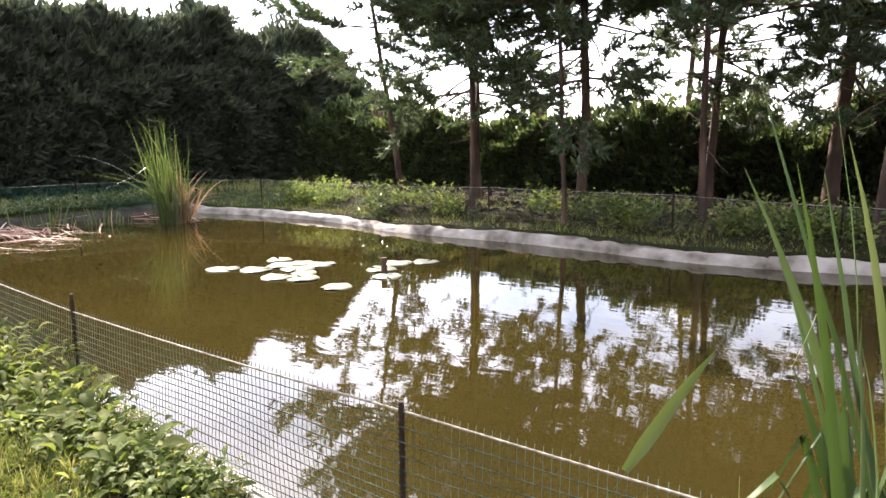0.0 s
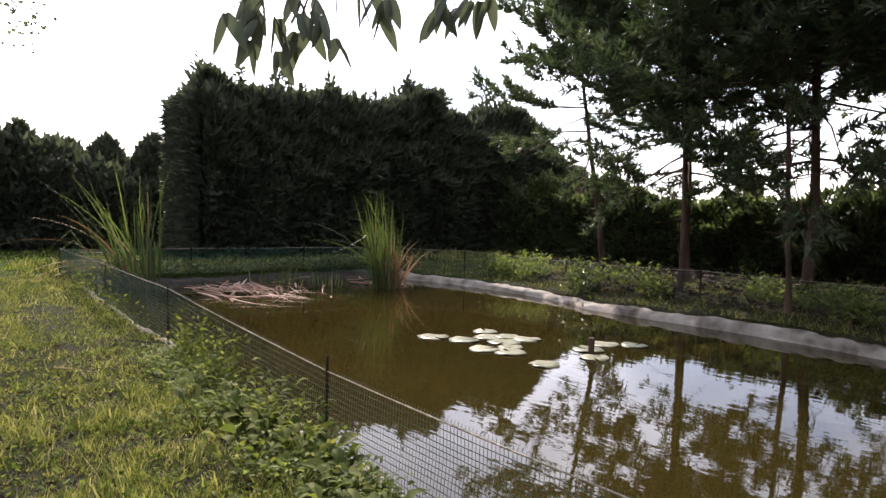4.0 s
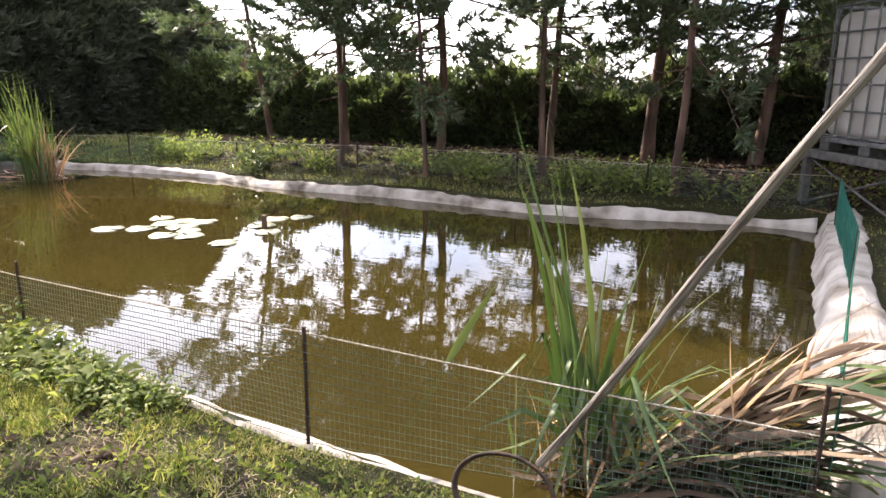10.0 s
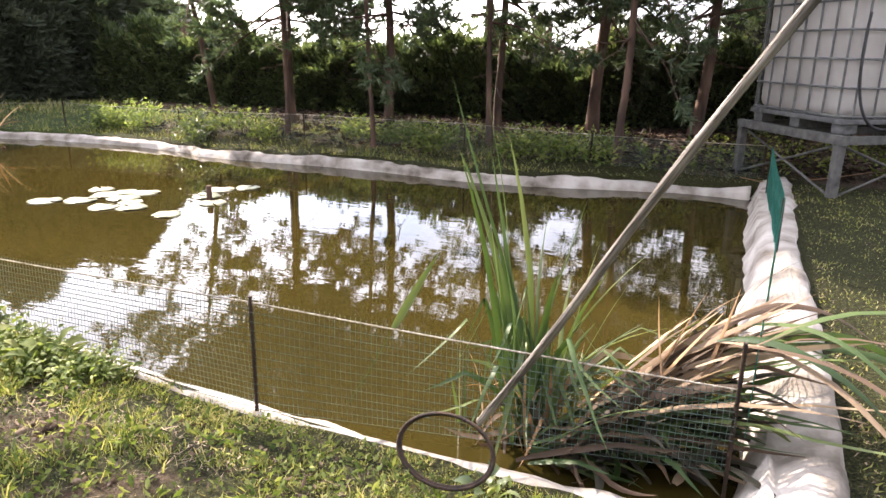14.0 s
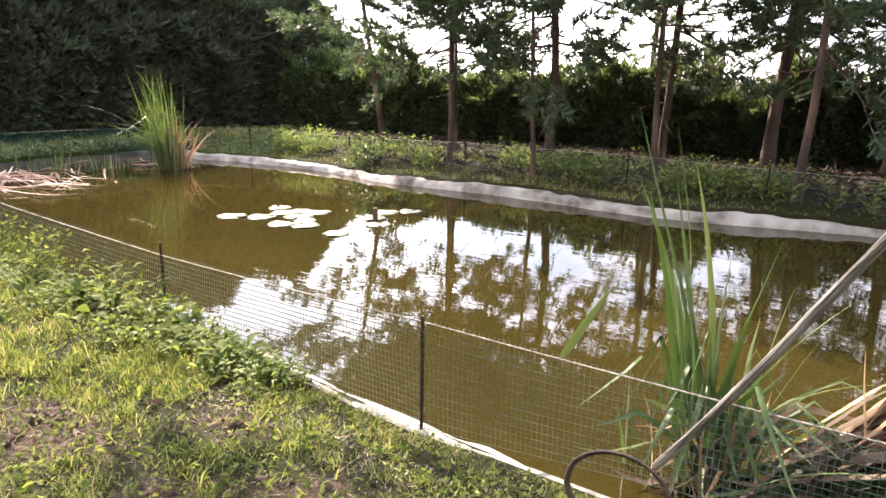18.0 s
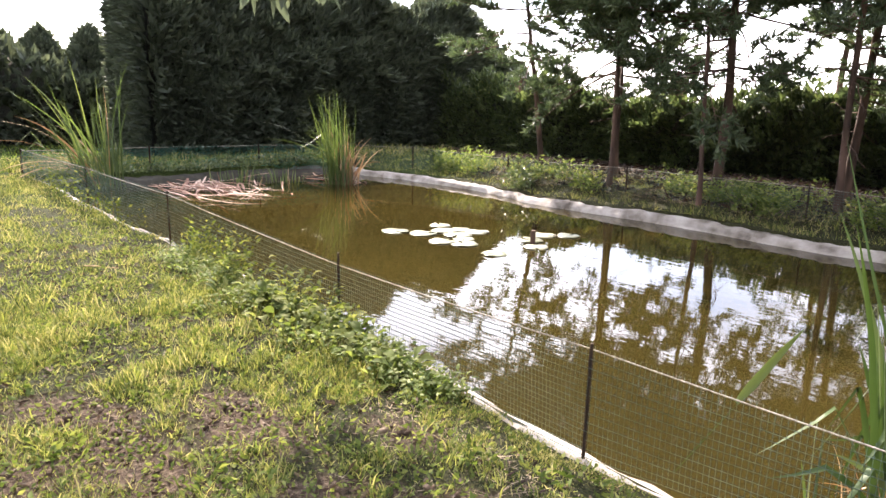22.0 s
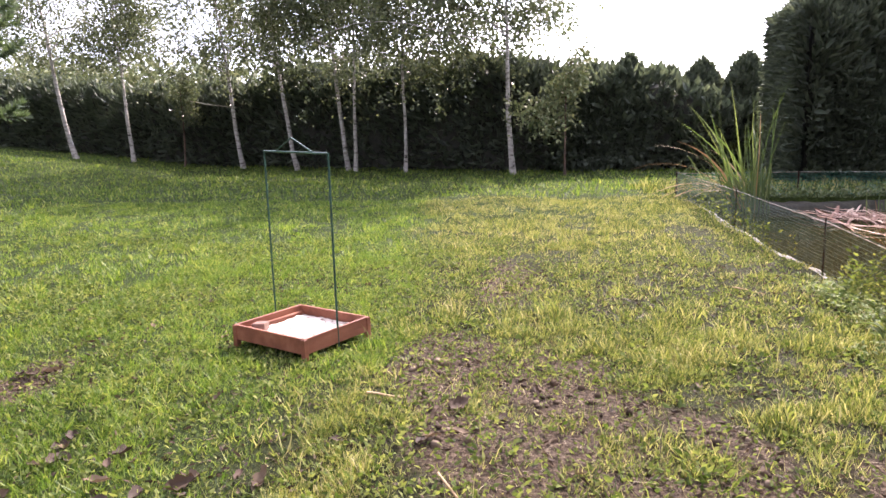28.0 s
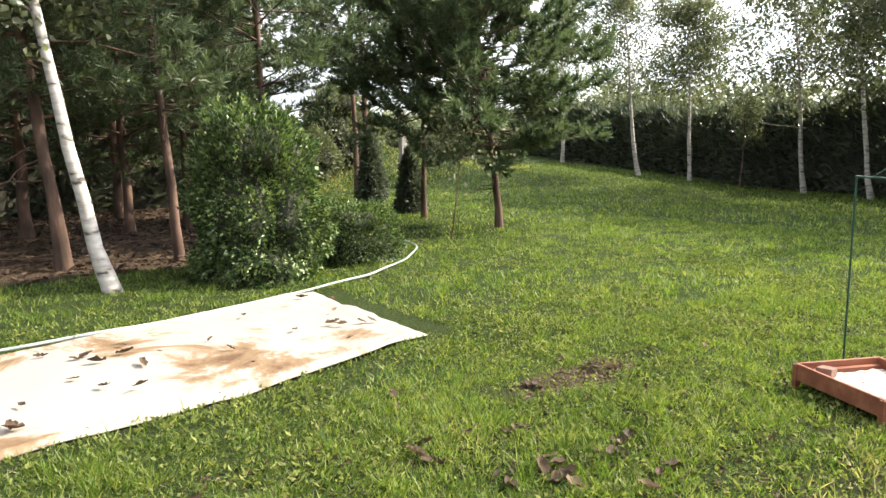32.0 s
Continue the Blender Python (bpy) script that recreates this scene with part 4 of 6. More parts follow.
def pine(x, y, height, r, crown0, spread, label, lean=(0, 0), dens=1.0, group="pines on the bank", per_m=88, needle=0.125, wide=0.0108, step=0.20, skirt=4, blunt=0.22):
    """Whorls of limbs with forked shoots; the lowest whorls are long, sparse and half bare."""
    z0 = float(ground_z(x, y)) - 0.05
    t = thing("pine_tree", label, "tree", pose(x, y, z0), group=group)
    g = Geo()
    n = 14
    k = np.linspace(0, 1, n + 1)
    wob = np.cumsum(rng.normal(size=(n + 1, 2)) * 0.011 * height / 5, axis=0)
    wob -= wob[0]
    pts = np.column_stack([lean[0] * k * height + wob[:, 0], lean[1] * k * height + wob[:, 1], k * height])
    rad = r * 0.86 * (1 - 0.80 * k) * (1 + 0.30 * np.exp(-k * 40)) * (1 + 0.05 * rng.normal(size=n + 1))
    g.tube(pts, rad, 10)
    shoots = []

    def at(z):
        return np.array([np.interp(z, pts[:, 2], pts[:, 0]), np.interp(z, pts[:, 2], pts[:, 1]), z])
    z, row = crown0, 0
    while z < height - 0.12:
        f = (z - crown0) / (height - crown0)
        reach = spread * (0.75 + 1.9 * f if f < 0.22 else 1.20 * min(1.0, (1.08 - f) / (1.08 - blunt)) + 0.06)
        m = int(rng.integers(4, 7))
        a0 = rng.random() * 2 * np.pi
        low = row < skirt
        for i in range(m):
            if rng.random() < (0.45 if low else 0.08):
                continue
            a = a0 + (i + 0.35 * rng.normal()) * 2 * np.pi / m
            L = reach * (0.55 + 0.60 * rng.random())
            d = np.array([math.cos(a), math.sin(a), -0.10 + 0.70 * f + 0.20 * rng.normal()])
            limb = curve_pts(at(z + rng.normal() * 0.05), d / np.linalg.norm(d), L, 8, (0, 0, -0.25 if low else 0.30), 0.085)
            g.tube(limb[::2], max(0.007, r * 0.24 * (1 - 0.6 * f)) * np.linspace(1, 0.25, 5), 4, caps=False)
            for j in range(5 if low else 3, 9):
                o = limb[j] - limb[j - 1]
                o /= np.linalg.norm(o)
                side = np.cross(o, (0, 0, 1.0))
                side /= np.linalg.norm(side) + 1e-9
                for sg in ((1, -1, 0) if j == 8 else (1, -1)):
                    if rng.random() > (0.7 if low else 0.93 * dens):
                        continue
                    q = o * (0.75 + 0.3 * rng.random()) + side * sg * (0.55 + 0.5 * rng.random()) + np.array([0, 0, 0.18 + 0.25 * rng.random() + rng.normal() * 0.32])
                    q /= np.linalg.norm(q)
                    sl = min(0.42, L * (0.16 + 0.16 * rng.random()) + 0.05)
                    if low or rng.random() < 0.35:
                        g.tube([limb[j], limb[j] + q * sl], [0.0055, 0.0035], 3, caps=False)
                    shoots.append((limb[j] + q * sl * 0.25, q, sl * 0.85))
                    for _ in range(2):
                        if rng.random() < 0.85 * dens:
                            e = q + side * rng.normal() * 0.6 + np.array([0, 0, 0.15 + 0.35 * rng.random()])
                            e /= np.linalg.norm(e)
                            shoots.append((limb[j] + q * sl * (0.35 + 0.5 * rng.random()), e, sl * (0.35 + 0.3 * rng.random())))
        z += step * (0.8 + 0.4 * rng.random())
        row += 1
    shoots.append((pts[-1] - (0, 0, 0.3), np.array([0, 0, 1.0]), 0.35))
    for _ in range(5):
        zz = crown0 * (0.5 + 0.5 * rng.random())
        a = rng.random() * 2 * np.pi
        g.tube(curve_pts(at(zz), (math.cos(a), math.sin(a), -0.05), spread * (0.15 + 0.35 * rng.random()), 6, (0, 0, -0.3), 0.2), np.linspace(0.009, 0.003, 7), 4, caps=False)
    part("trunk", g.mesh("trunk", True), M_BARK, t, "reddish scaly trunk and limbs")
    v, f = shoots_to_needles(shoots, per_m, needle, wide)
    part("crown", mesh_np("crown", v, f), M_PINE, t, "dark green needle clusters")
    return t


BANK = "tall pine with reddish bare trunk on the pond bank"
for px_, py_, hh, rr, c0, sp, ln in (
        (-6.05, 6.75, 4.3, 0.058, 1.80, 1.15, (-0.12, -0.09)), (-4.35, 6.20, 6.2, 0.047, 1.62, 1.25, (-0.03, 0.02)), (-4.90, 7.10, 6.8, 0.072, 1.60, 1.45, (-0.02, 0.0)),
        (-2.80, 5.86, 5.8, 0.036, 1.50, 1.1, (-0.05, 0.0)), (-3.05, 6.75, 7.2, 0.072, 1.60, 1.6, (0.0, 0.0)), (-1.42, 6.35, 6.6, 0.046, 1.55, 1.4, (-0.03, 0.0)),
        (-1.80, 7.70, 7.2, 0.065, 1.8, 1.5, (0.02, 0.02)), (-0.54, 8.20, 7.6, 0.10, 1.65, 1.7, (0.05, 0.02)), (0.22, 5.92, 6.6, 0.052, 1.45, 1.5, (0.02, 0.0)),
        (0.81, 8.60, 7.6, 0.095, 1.70, 1.7, (0.06, 0.03)), (2.9, 8.6, 7.4, 0.10, 1.6, 1.8, (0.03, 0.02)), (4.6, 7.6, 7.0, 0.10, 1.6, 1.6, (0.03, 0.0)),
        (1.9, 10.9, 7.0, 0.09, 2.4, 1.6, (0, 0)), (-1.2, 12.5, 7.0, 0.10, 2.7, 1.6, (0.05, 0)), (-4.0, 13.0, 6.5, 0.08, 2.7, 1.5, (0.05, 0))):
    if py_ > 10 or px_ > 2:
        pine(px_, py_, hh, rr, c0, sp, BANK, ln, per_m=46, wide=0.019, step=0.25)
    else:
        pine(px_, py_, hh, rr, c0, sp * 1.06, BANK, ln, per_m=82, wide=0.0142, step=0.20, blunt=0.56 if px_ > -5.5 else 0.35)

WOODL = "pine with red-brown trunk at the wood's edge"
for px_, py_, hh, rr, c0, sp, ln in (
        (-0.20, -10.05, 5.8, 0.085, 1.9, 1.4, (0.07, 0.0)), (-1.38, -10.10, 6.2, 0.062, 1.75, 1.35, (0.06, 0.0)), (-2.8, -10.7, 6.4, 0.065, 2.1, 1.45, (0.03, 0.0)),
        (-6.49, -12.21, 6.0, 0.065, 1.95, 1.32, (0.0, 0.0)), (-6.15, -9.88, 4.6, 0.07, 1.20, 1.50, (0.09, -0.07)), (-8.67, -17.5, 8.0, 0.10, 3.3, 1.8, (0.03, 0.0)), (-8.96, -18.5, 8.0, 0.10, 3.4, 1.8, (0.03, 0.0)),
        (-1.63, -13.06, 6.0, 0.08, 1.5, 1.5, (0, 0)), (-2.6, -13.4, 6.0, 0.09, 1.6, 1.5, (0, 0)), (-4.3, -14.2, 6.0, 0.09, 1.6, 1.5, (0, 0)), (0.6, -13.0, 6.0, 0.10, 1.5, 1.5, (0, 0)),
        (-0.4, -13.8, 6.5, 0.10, 1.4, 1.7, (0.03, 0)), (-2.2, -16.0, 6.5, 0.10, 1.2, 1.8, (0, 0)), (-4.2, -17.0, 6.5, 0.10, 1.2, 1.8, (0, 0)), (1.5, -11.0, 6.0, 0.10, 1.6, 1.4, (0, 0))):
    edge = py_ > -12.5
    pine(px_, py_, hh, rr, c0, sp, WOODL, ln, 1.0, "pines of the wood", (120 if px_ < -6 else 95) if edge else 44, 0.12, (0.0135 if px_ < -6 else 0.0088) if edge else 0.016, (0.16 if px_ < -6 else 0.23) if edge else 0.34, 0)


def birch(x, y, height, r, crown0, spread, n_leaf, label, lean=(0, 0), leaf=0.088, group="birches along the hedge", bark=None, leafmat=None, name="birch_tree", droop=-0.9):
    z0 = float(ground_z(x, y)) - 0.04
    t = thing(name, label, "tree", pose(x, y, z0), group=group)
    g = Geo()
    n = 12
    k = np.linspace(0, 1, n + 1)
    wob = np.cumsum(rng.normal(size=(n + 1, 2)) * 0.010 * height / 4, axis=0)
    wob -= wob[0]
    pts = np.column_stack([lean[0] * k ** 0.8 * height + wob[:, 0], lean[1] * k ** 0.8 * height + wob[:, 1], k * height])
    g.tube(pts, r * 0.86 * (1 - 0.85 * k) * (1 + 0.3 * np.exp(-k * 30)), 10)
    cs = []
    nl = int(16 * height / 4)
    for i in range(nl):
        zz = crown0 + (height - crown0) * (i + rng.random()) / nl
        f = (zz - crown0) / (height - crown0)
        a = rng.random() * 2 * np.pi
        base = np.array([np.interp(zz, pts[:, 2], pts[:, 0]), np.interp(zz, pts[:, 2], pts[:, 1]), zz])
        L = spread * (0.55 + 0.6 * rng.random()) * (1.05 - 0.6 * f)
        limb = curve_pts(base, (math.cos(a), math.sin(a), 0.9), L, 8, (0, 0, droop), 0.12)
        gl = Geo()
        gl.tube(limb, np.linspace(max(0.006, r * 0.25), 0.003, 9), 4, caps=False)
        part("limb", gl.mesh("limb", True), bark or M_BIRCHBARK, t)
        for j in range(2, 9):
            for _ in range(2):
                tw = curve_pts(limb[j], rng.normal(size=3) * 0.6 + np.array([0, 0, -0.2]), L * 0.45, 4, (0, 0, droop * 1.4), 0.2)
                cs.append(tw)
    cs = np.concatenate(cs)
    part("trunk", g.mesh("trunk", True), bark or M_BIRCHBARK, t, "white bark with dark scars" if bark is None else "")
    n_leaf = int(n_leaf * 1.1)
    c = cs[rng.integers(0, len(cs), n_leaf)] + rng.normal(size=(n_leaf, 3)) * 0.12
    v, f = leaf_cloud(c, unit(n_leaf) + np.array([0, 0, -0.5]), leaf * (0.7 + 0.6 * rng.random(n_leaf)), leaf * 0.75 * (0.7 + 0.5 * rng.random(n_leaf)))
    part("crown", mesh_np("crown", v, f), leafmat or M_BIRCHLEAF, t, "small hanging green leaves")
    return t


BL = "slender birch with white bark beside the dark hedge"
for bx, by, hh, rr, sp, nl, ln in (
        (-19.85, -20.7, 6.5, 0.085, 1.9, 8000, (0.0, 0.0)), (-18.37, -16.05, 6.8, 0.085, 1.9, 9500, (0.0, -0.16)), (-18.42, -14.2, 5.6, 0.072, 1.6, 8000, (0.02, -0.04)),
        (-18.08, -10.57, 6.8, 0.080, 1.9, 9500, (0.0, -0.13)), (-17.24, -8.63, 6.6, 0.078, 1.9, 9500, (0.02, -0.12)), (-16.68, -7.03, 6.4, 0.075, 1.9, 9500, (0.0, -0.11)),
        (-16.24, -6.73, 6.0, 0.062, 1.7, 8000, (0.0, 0.03)), (-15.55, -5.29, 5.8, 0.055, 2.4, 14000, (0.0, 0.0)), (-14.36, -2.62, 5.6, 0.075, 2.6, 16000, (0.0, -0.045))):
    birch(bx, by, hh, rr, 2.6, sp * 1.45, int(nl * 1.1), BL, (ln[0] * 0.8, ln[1] * 0.8))
birch(-18.25, -12.48, 2.6, 0.035, 1.35, 0.8, 1300, "thin young tree with a small leafy crown", (0, 0.02), group="", name="sapling", bark=M_BARK)
birch(-13.86, -1.5, 2.3, 0.03, 0.75, 1.15, 1500, "small light green tree beside the hedge", (0, 0), 0.10, group="", name="sapling", bark=M_BARK, leafmat=M_CORN, droop=-0.4)
birch(-4.60, -9.17, 1.65, 0.014, 0.95, 0.75, 520, "thin crooked sapling with few dark leaves", (-0.05, 0.12), 0.060, group="", name="sapling", bark=M_BARK)
birch(-0.28, -8.43, 5.0, 0.075, 2.2, 1.2, 3000, "leaning birch with white scarred bark at the wood's edge", (0.14, -0.115), group="", droop=-0.7)


g = Geo()
g.tube(np.array([(-18.25, -12.42, 2.02), (-18.2, -11.6, 1.84), (-18.1, -10.66, 1.72)]) + np.array([0, 0, float(ground_z(-18.2, -11.5))]), 0.018, 6)
tagged(part("tie_cord", g.mesh("tie_cord", True), M_ROPE), "pale cord tying the young tree to a birch", "cord")


# ---------- bushes ----------
def bush(name, label, x, y, rx, ry, h, n_leaf, leaf, mat, rough=0.12, power=0.5, cone=False):
    z0 = float(ground_z(x, y)) - 0.02
    t = thing(name, label, "bush", pose(x, y, z0))
    bm = bmesh.new()
    bmesh.ops.create_icosphere(bm, subdivisions=3, radius=1.0)

    def shape(d, inset):
        d = np.asarray(d, float)
        hz = np.hypot(d[:, 0], d[:, 1])
        ang = np.arctan2(d[:, 1], d[:, 0])
        q = np.clip((d[:, 2] + 1) / 2, 0, 1)
        prof = np.sin(np.pi * np.clip(0.12 + 0.88 * q, 0, 1)) ** power
        if cone:
            prof = np.clip(np.minimum(0.55 + 4 * q, 1.0) * (1 - q) ** 0.55, 0.03, 1)
        lump = 1 + rough * 2 * (vnoise(ang * 2, q * 4, 0.7, 5) - 0.5) + rough * (vnoise(ang * 5, q * 9, 0.7, 6) - 0.5)
        c, s = np.cos(ang), np.sin(ang)
        return np.column_stack([c * prof * lump * (rx - inset) * (1.06 - 0.22 * q), s * prof * lump * (ry - inset) * (1.06 - 0.22 * q), q * (h - inset) * (1 + rough * 0.6 * (vnoise(ang * 3, q, 0.5, 8) - 0.5))])
    d0 = np.array([v.co[:] for v in bm.verts])
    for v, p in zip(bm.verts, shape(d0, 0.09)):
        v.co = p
    me = bpy.data.meshes.new("shade_core")
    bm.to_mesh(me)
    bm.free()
    # solid inner shell, its dark colour standing for shade behind the leaves
    part("shade_core", me, M_CORE, t)
    d = unit(n_leaf)
    c = shape(d, rng.random(n_leaf) ** 2 * 0.1 - 0.02)
    v, f = leaf_cloud(c, d + unit(n_leaf) * 0.8 + np.array([0, 0, 0.4]), leaf * (0.6 + 0.8 * rng.random(n_leaf)), leaf * 0.55)
    part("foliage", mesh_np("foliage", v, f), mat, t)
    return t


bush("evergreen_bush", "tall rounded evergreen bush with small glossy leaves", -1.58, -8.42, 0.60, 0.56, 1.58, 21000, 0.046, M_BUSH, 0.30, 0.16)
bush("box_bush", "low clipped dark green bush beside the hose", -2.86, -8.66, 0.48, 0.42, 0.66, 11000, 0.034, M_BUSH, 0.12, 0.14)
for y_, h_, r_ in ((-0.95, 2.05, 0.8), (-0.06, 2.42, 0.95), (1.55, 2.25, 0.85), (2.5, 2.35, 0.85), (3.4, 2.2, 0.85)):
    bush("conifer_bush", "pointed dark conifer rising above the hedge line", -15.45, y_, r_, r_, h_, 6500, 0.16, M_HEDGE, 0.2, 0.75, True)
bush("back_shrub", "sunlit yellow-green shrub behind the back hedge", 1.9, 12.2, 1.0, 1.0, 2.8, 6000, 0.11, M_CORN, 0.35, 0.45)
bush("back_shrub", "leafy shrub behind the back hedge", 3.9, 11.6, 1.2, 1.0, 2.1, 6000, 0.11, M_BUSH, 0.35, 0.45)
bush("field_shrub", "pale sunlit shrub at the field's edge", -10.9, -22.8, 1.3, 1.2, 2.6, 5000, 0.14, M_CORN, 0.3, 0.5)
bush("field_shrub", "pale sunlit shrub at the field's edge", -9.0, -21.2, 0.8, 0.8, 1.6, 3500, 0.12, M_CORN, 0.3, 0.5)
bush("young_thuja", "narrow young conifer bush beside the pines", -8.2, -16.6, 0.36, 0.36, 1.6, 3500, 0.11, M_HEDGE, 0.25, 1.0, True)
bush("young_thuja", "narrow young conifer bush beside the post", -7.04, -13.41, 0.28, 0.28, 1.25, 3000, 0.10, M_HEDGE, 0.25, 1.0, True)


# ---------- fence pillars and field post ----------
def pillar(x, y, h, w, label):
    t = thing("brick_pillar", label, "pillar", pose(x, y, 0), group="pillars behind the hedge")
    part("shaft", bevelled((-w / 2, -w / 2, -0.05), (w / 2, w / 2, h - 0.06), 0.008), M_BRICK, t)
    part("cap", bevelled((-w * 0.8, -w * 0.8, h - 0.06), (w * 0.8, w * 0.8, h), 0.012), M_CONCRETE, t, "flat grey concrete cap")


for px_ in (-2.2, -6.4, -11.0):
    pillar(px_, 11.3, 1.75, 0.27, "square brick pillar with a flat cap behind the hedge")
t = thing("concrete_post", "slim grey concrete post at the garden's edge", "post", pose(-10.72, -18.78, 0))
part("shaft", bevelled((-0.09, -0.09, -0.05), (0.09, 0.09, 2.4), 0.01), M_CONCRETE, t)


# ---------- tank on its stand ----------
def build_tank():
    n0, l0 = Vector((2.23, 4.85, 0)), Vector((1.46, 6.02, 0))
    u = (l0 - n0).normalized()
    w = Vector((-u.y, u.x, 0))
    if w.x < 0:
        w = -w
    base = Matrix(((w.x, u.x, 0, n0.x), (w.y, u.y, 0, n0.y), (0, 0, 1, 0), (0, 0, 0, 1)))
    W, L = 1.18, 1.40
    st = thing("steel_stand", "grey welded steel stand on four legs", "stand", base)
    for x in (0, W):
        for y in (0, L):
            part("leg", bevelled((x - 0.035, y - 0.035, -0.04), (x + 0.035, y + 0.035, 0.46), 0.004), M_STAND, st)
    for x in (0, W):
        part("beam", bevelled((x - 0.038, -0.06, 0.462), (x + 0.038, L + 0.06, 0.54), 0.004), M_STAND, st)
    for y in (0, L / 2, L):
        part("cross_beam", bevelled((0.042, y - 0.038, 0.465), (W - 0.042, y + 0.038, 0.535), 0.004), M_STAND, st)
    for a, b in (((0, 0.03, 0.02), (0, L - 0.05, 0.45)), ((0, L - 0.05, 0.02), (0, 0.05, 0.45)), ((0.04, 0, 0.45), (W - 0.04, 0, 0.02)), ((0.04, 0, 0.02), (W - 0.04, 0, 0.45))):
        g = Geo()
        g.tube([a, b], 0.012, 4)
        part("brace", g, M_STAND, st)
    tk = thing("water_tank", "white plastic bulk water tank in a steel cage", "tank", base @ Matrix.Translation((0.02, 0.03, 0.54)))
    w2, l2, z0, z1 = W - 0.04, L - 0.08, 0.13, 1.32
    for x in (0.1, w2 / 2, w2 - 0.1):
        for y in (0.1, l2 / 2, l2 - 0.1):
            part("pallet_foot", bevelled((x - 0.07, y - 0.07, 0.0), (x + 0.07, y + 0.07, 0.085), 0.008), M_STEEL, tk)
    part("pallet_deck", bevelled((0, 0, 0.085), (w2, l2, z0), 0.008), M_STEEL, tk)
    bm = bmesh.new()
    bmesh.ops.create_cube(bm, size=1.0)
    for v in bm.verts:
        v.co = Vector((0.035 + (v.co.x + 0.5) * (w2 - 0.07), 0.035 + (v.co.y + 0.5) * (l2 - 0.07), z0 + (v.co.z + 0.5) * (z1 - z0 - 0.05)))
    bmesh.ops.bevel(bm, geom=bm.edges[:], offset=0.10, segments=5, profile=0.5, affect="EDGES")
    for f in bm.faces:
        f.smooth = True
    me = bpy.data.meshes.new("bottle")
    bm.to_mesh(me)
    bm.free()
    bottle = part("bottle", me, M_PLASTIC, tk, "cloudy white blow-moulded plastic bottle")
    g = Geo()
    g.tube([(w2 / 2, l2 / 2, z1 - 0.06), (w2 / 2, l2 / 2, z1 + 0.01)], 0.11, 20)
    part("screw_cap", g, M_BLACK, bottle)
    zs = np.linspace(z0 + 0.02, z1, 6)
    for j, z in enumerate(zs):
        g = Geo()
        c = 0.06
        loop = [(c, 0, z), (w2 - c, 0, z), (w2, c, z), (w2, l2 - c, z), (w2 - c, l2, z), (c, l2, z), (0, l2 - c, z), (0, c, z), (c, 0, z)]
        g.tube(loop, 0.016 if j == 5 else 0.0105, 6, caps=False)
        part("cage_ring", g.mesh("cage_ring", True), M_STEEL, tk)
    bars = [(x, 0) for x in np.linspace(0.08, w2 - 0.08, 6)] + [(x, l2) for x in np.linspace(0.08, w2 - 0.08, 6)] + [(0, y) for y in np.linspace(0.08, l2 - 0.08, 7)] + [(w2, y) for y in np.linspace(0.08, l2 - 0.08, 7)]
    for x, y in bars:
        g = Geo()
        g.tube([(x, y, z0), (x, y, z1)], 0.010, 6)
        part("cage_bar", g.mesh("cage_bar", True), M_STEEL, tk)
    part("name_plate", bevelled((0.55, -0.014, 0.62), (1.0, -0.011, 1.0), 0.001), M_STEEL, tk, "blank grey metal plate")
    g = Geo()
    g.tube([(0.62, 0.02, 0.2), (0.62, -0.10, 0.2)], 0.045, 14)
    valve = part("valve", g.mesh("valve", True), M_BLACK, tk, "black outlet valve")
    g = Geo()
    k = np.linspace(0, 1, 30)[:, None]
    p0, p1, p2, p3 = (np.array(p) for p in ((0.06, -0.03, 0.98), (-0.04, -0.06, 0.10), (0.15, -0.14, -0.12), (0.62, -0.11, 0.19)))
    g.tube((1 - k) ** 3 * p0 + 3 * (1 - k) ** 2 * k * p1 + 3 * (1 - k) * k ** 2 * p2 + k ** 3 * p3, 0.012, 8)
    part("drain_hose", g.mesh("drain_hose", True), M_BLACK, valve, "thin black hanging hose")


build_tank()


# ---------- green windbreak net at the pond's end ----------
def build_green_fence():
    f = thing("green_net_fence", "sagging bright green plastic net fence beside the pond", "fence", pose(1.83, 0.38, 0))
    inv = f.matrix_basis.inverted()
    posts = [(1.62, 0.40, 0.36), (1.752, 2.62, 0.385), (1.73, 4.95, 0.41)]
    for x, y, h in posts[1:]:
        fence_post(f, x, y, h, 0.0075, name="post").matrix_basis = inv
    g = Geo()
    net(g, posts[0][:2], posts[1][:2], 0.0, 0.30, 0.022, 0.0019, 0.02, 0.006, 5, 0.375)
    net(g, posts[1][:2], posts[2][:2], 0.0, 0.39, 0.020, 0.0019, 0.02, 0.006, 6)
    part("netting", g, M_NETGREEN, f).matrix_basis = inv


build_green_fence()


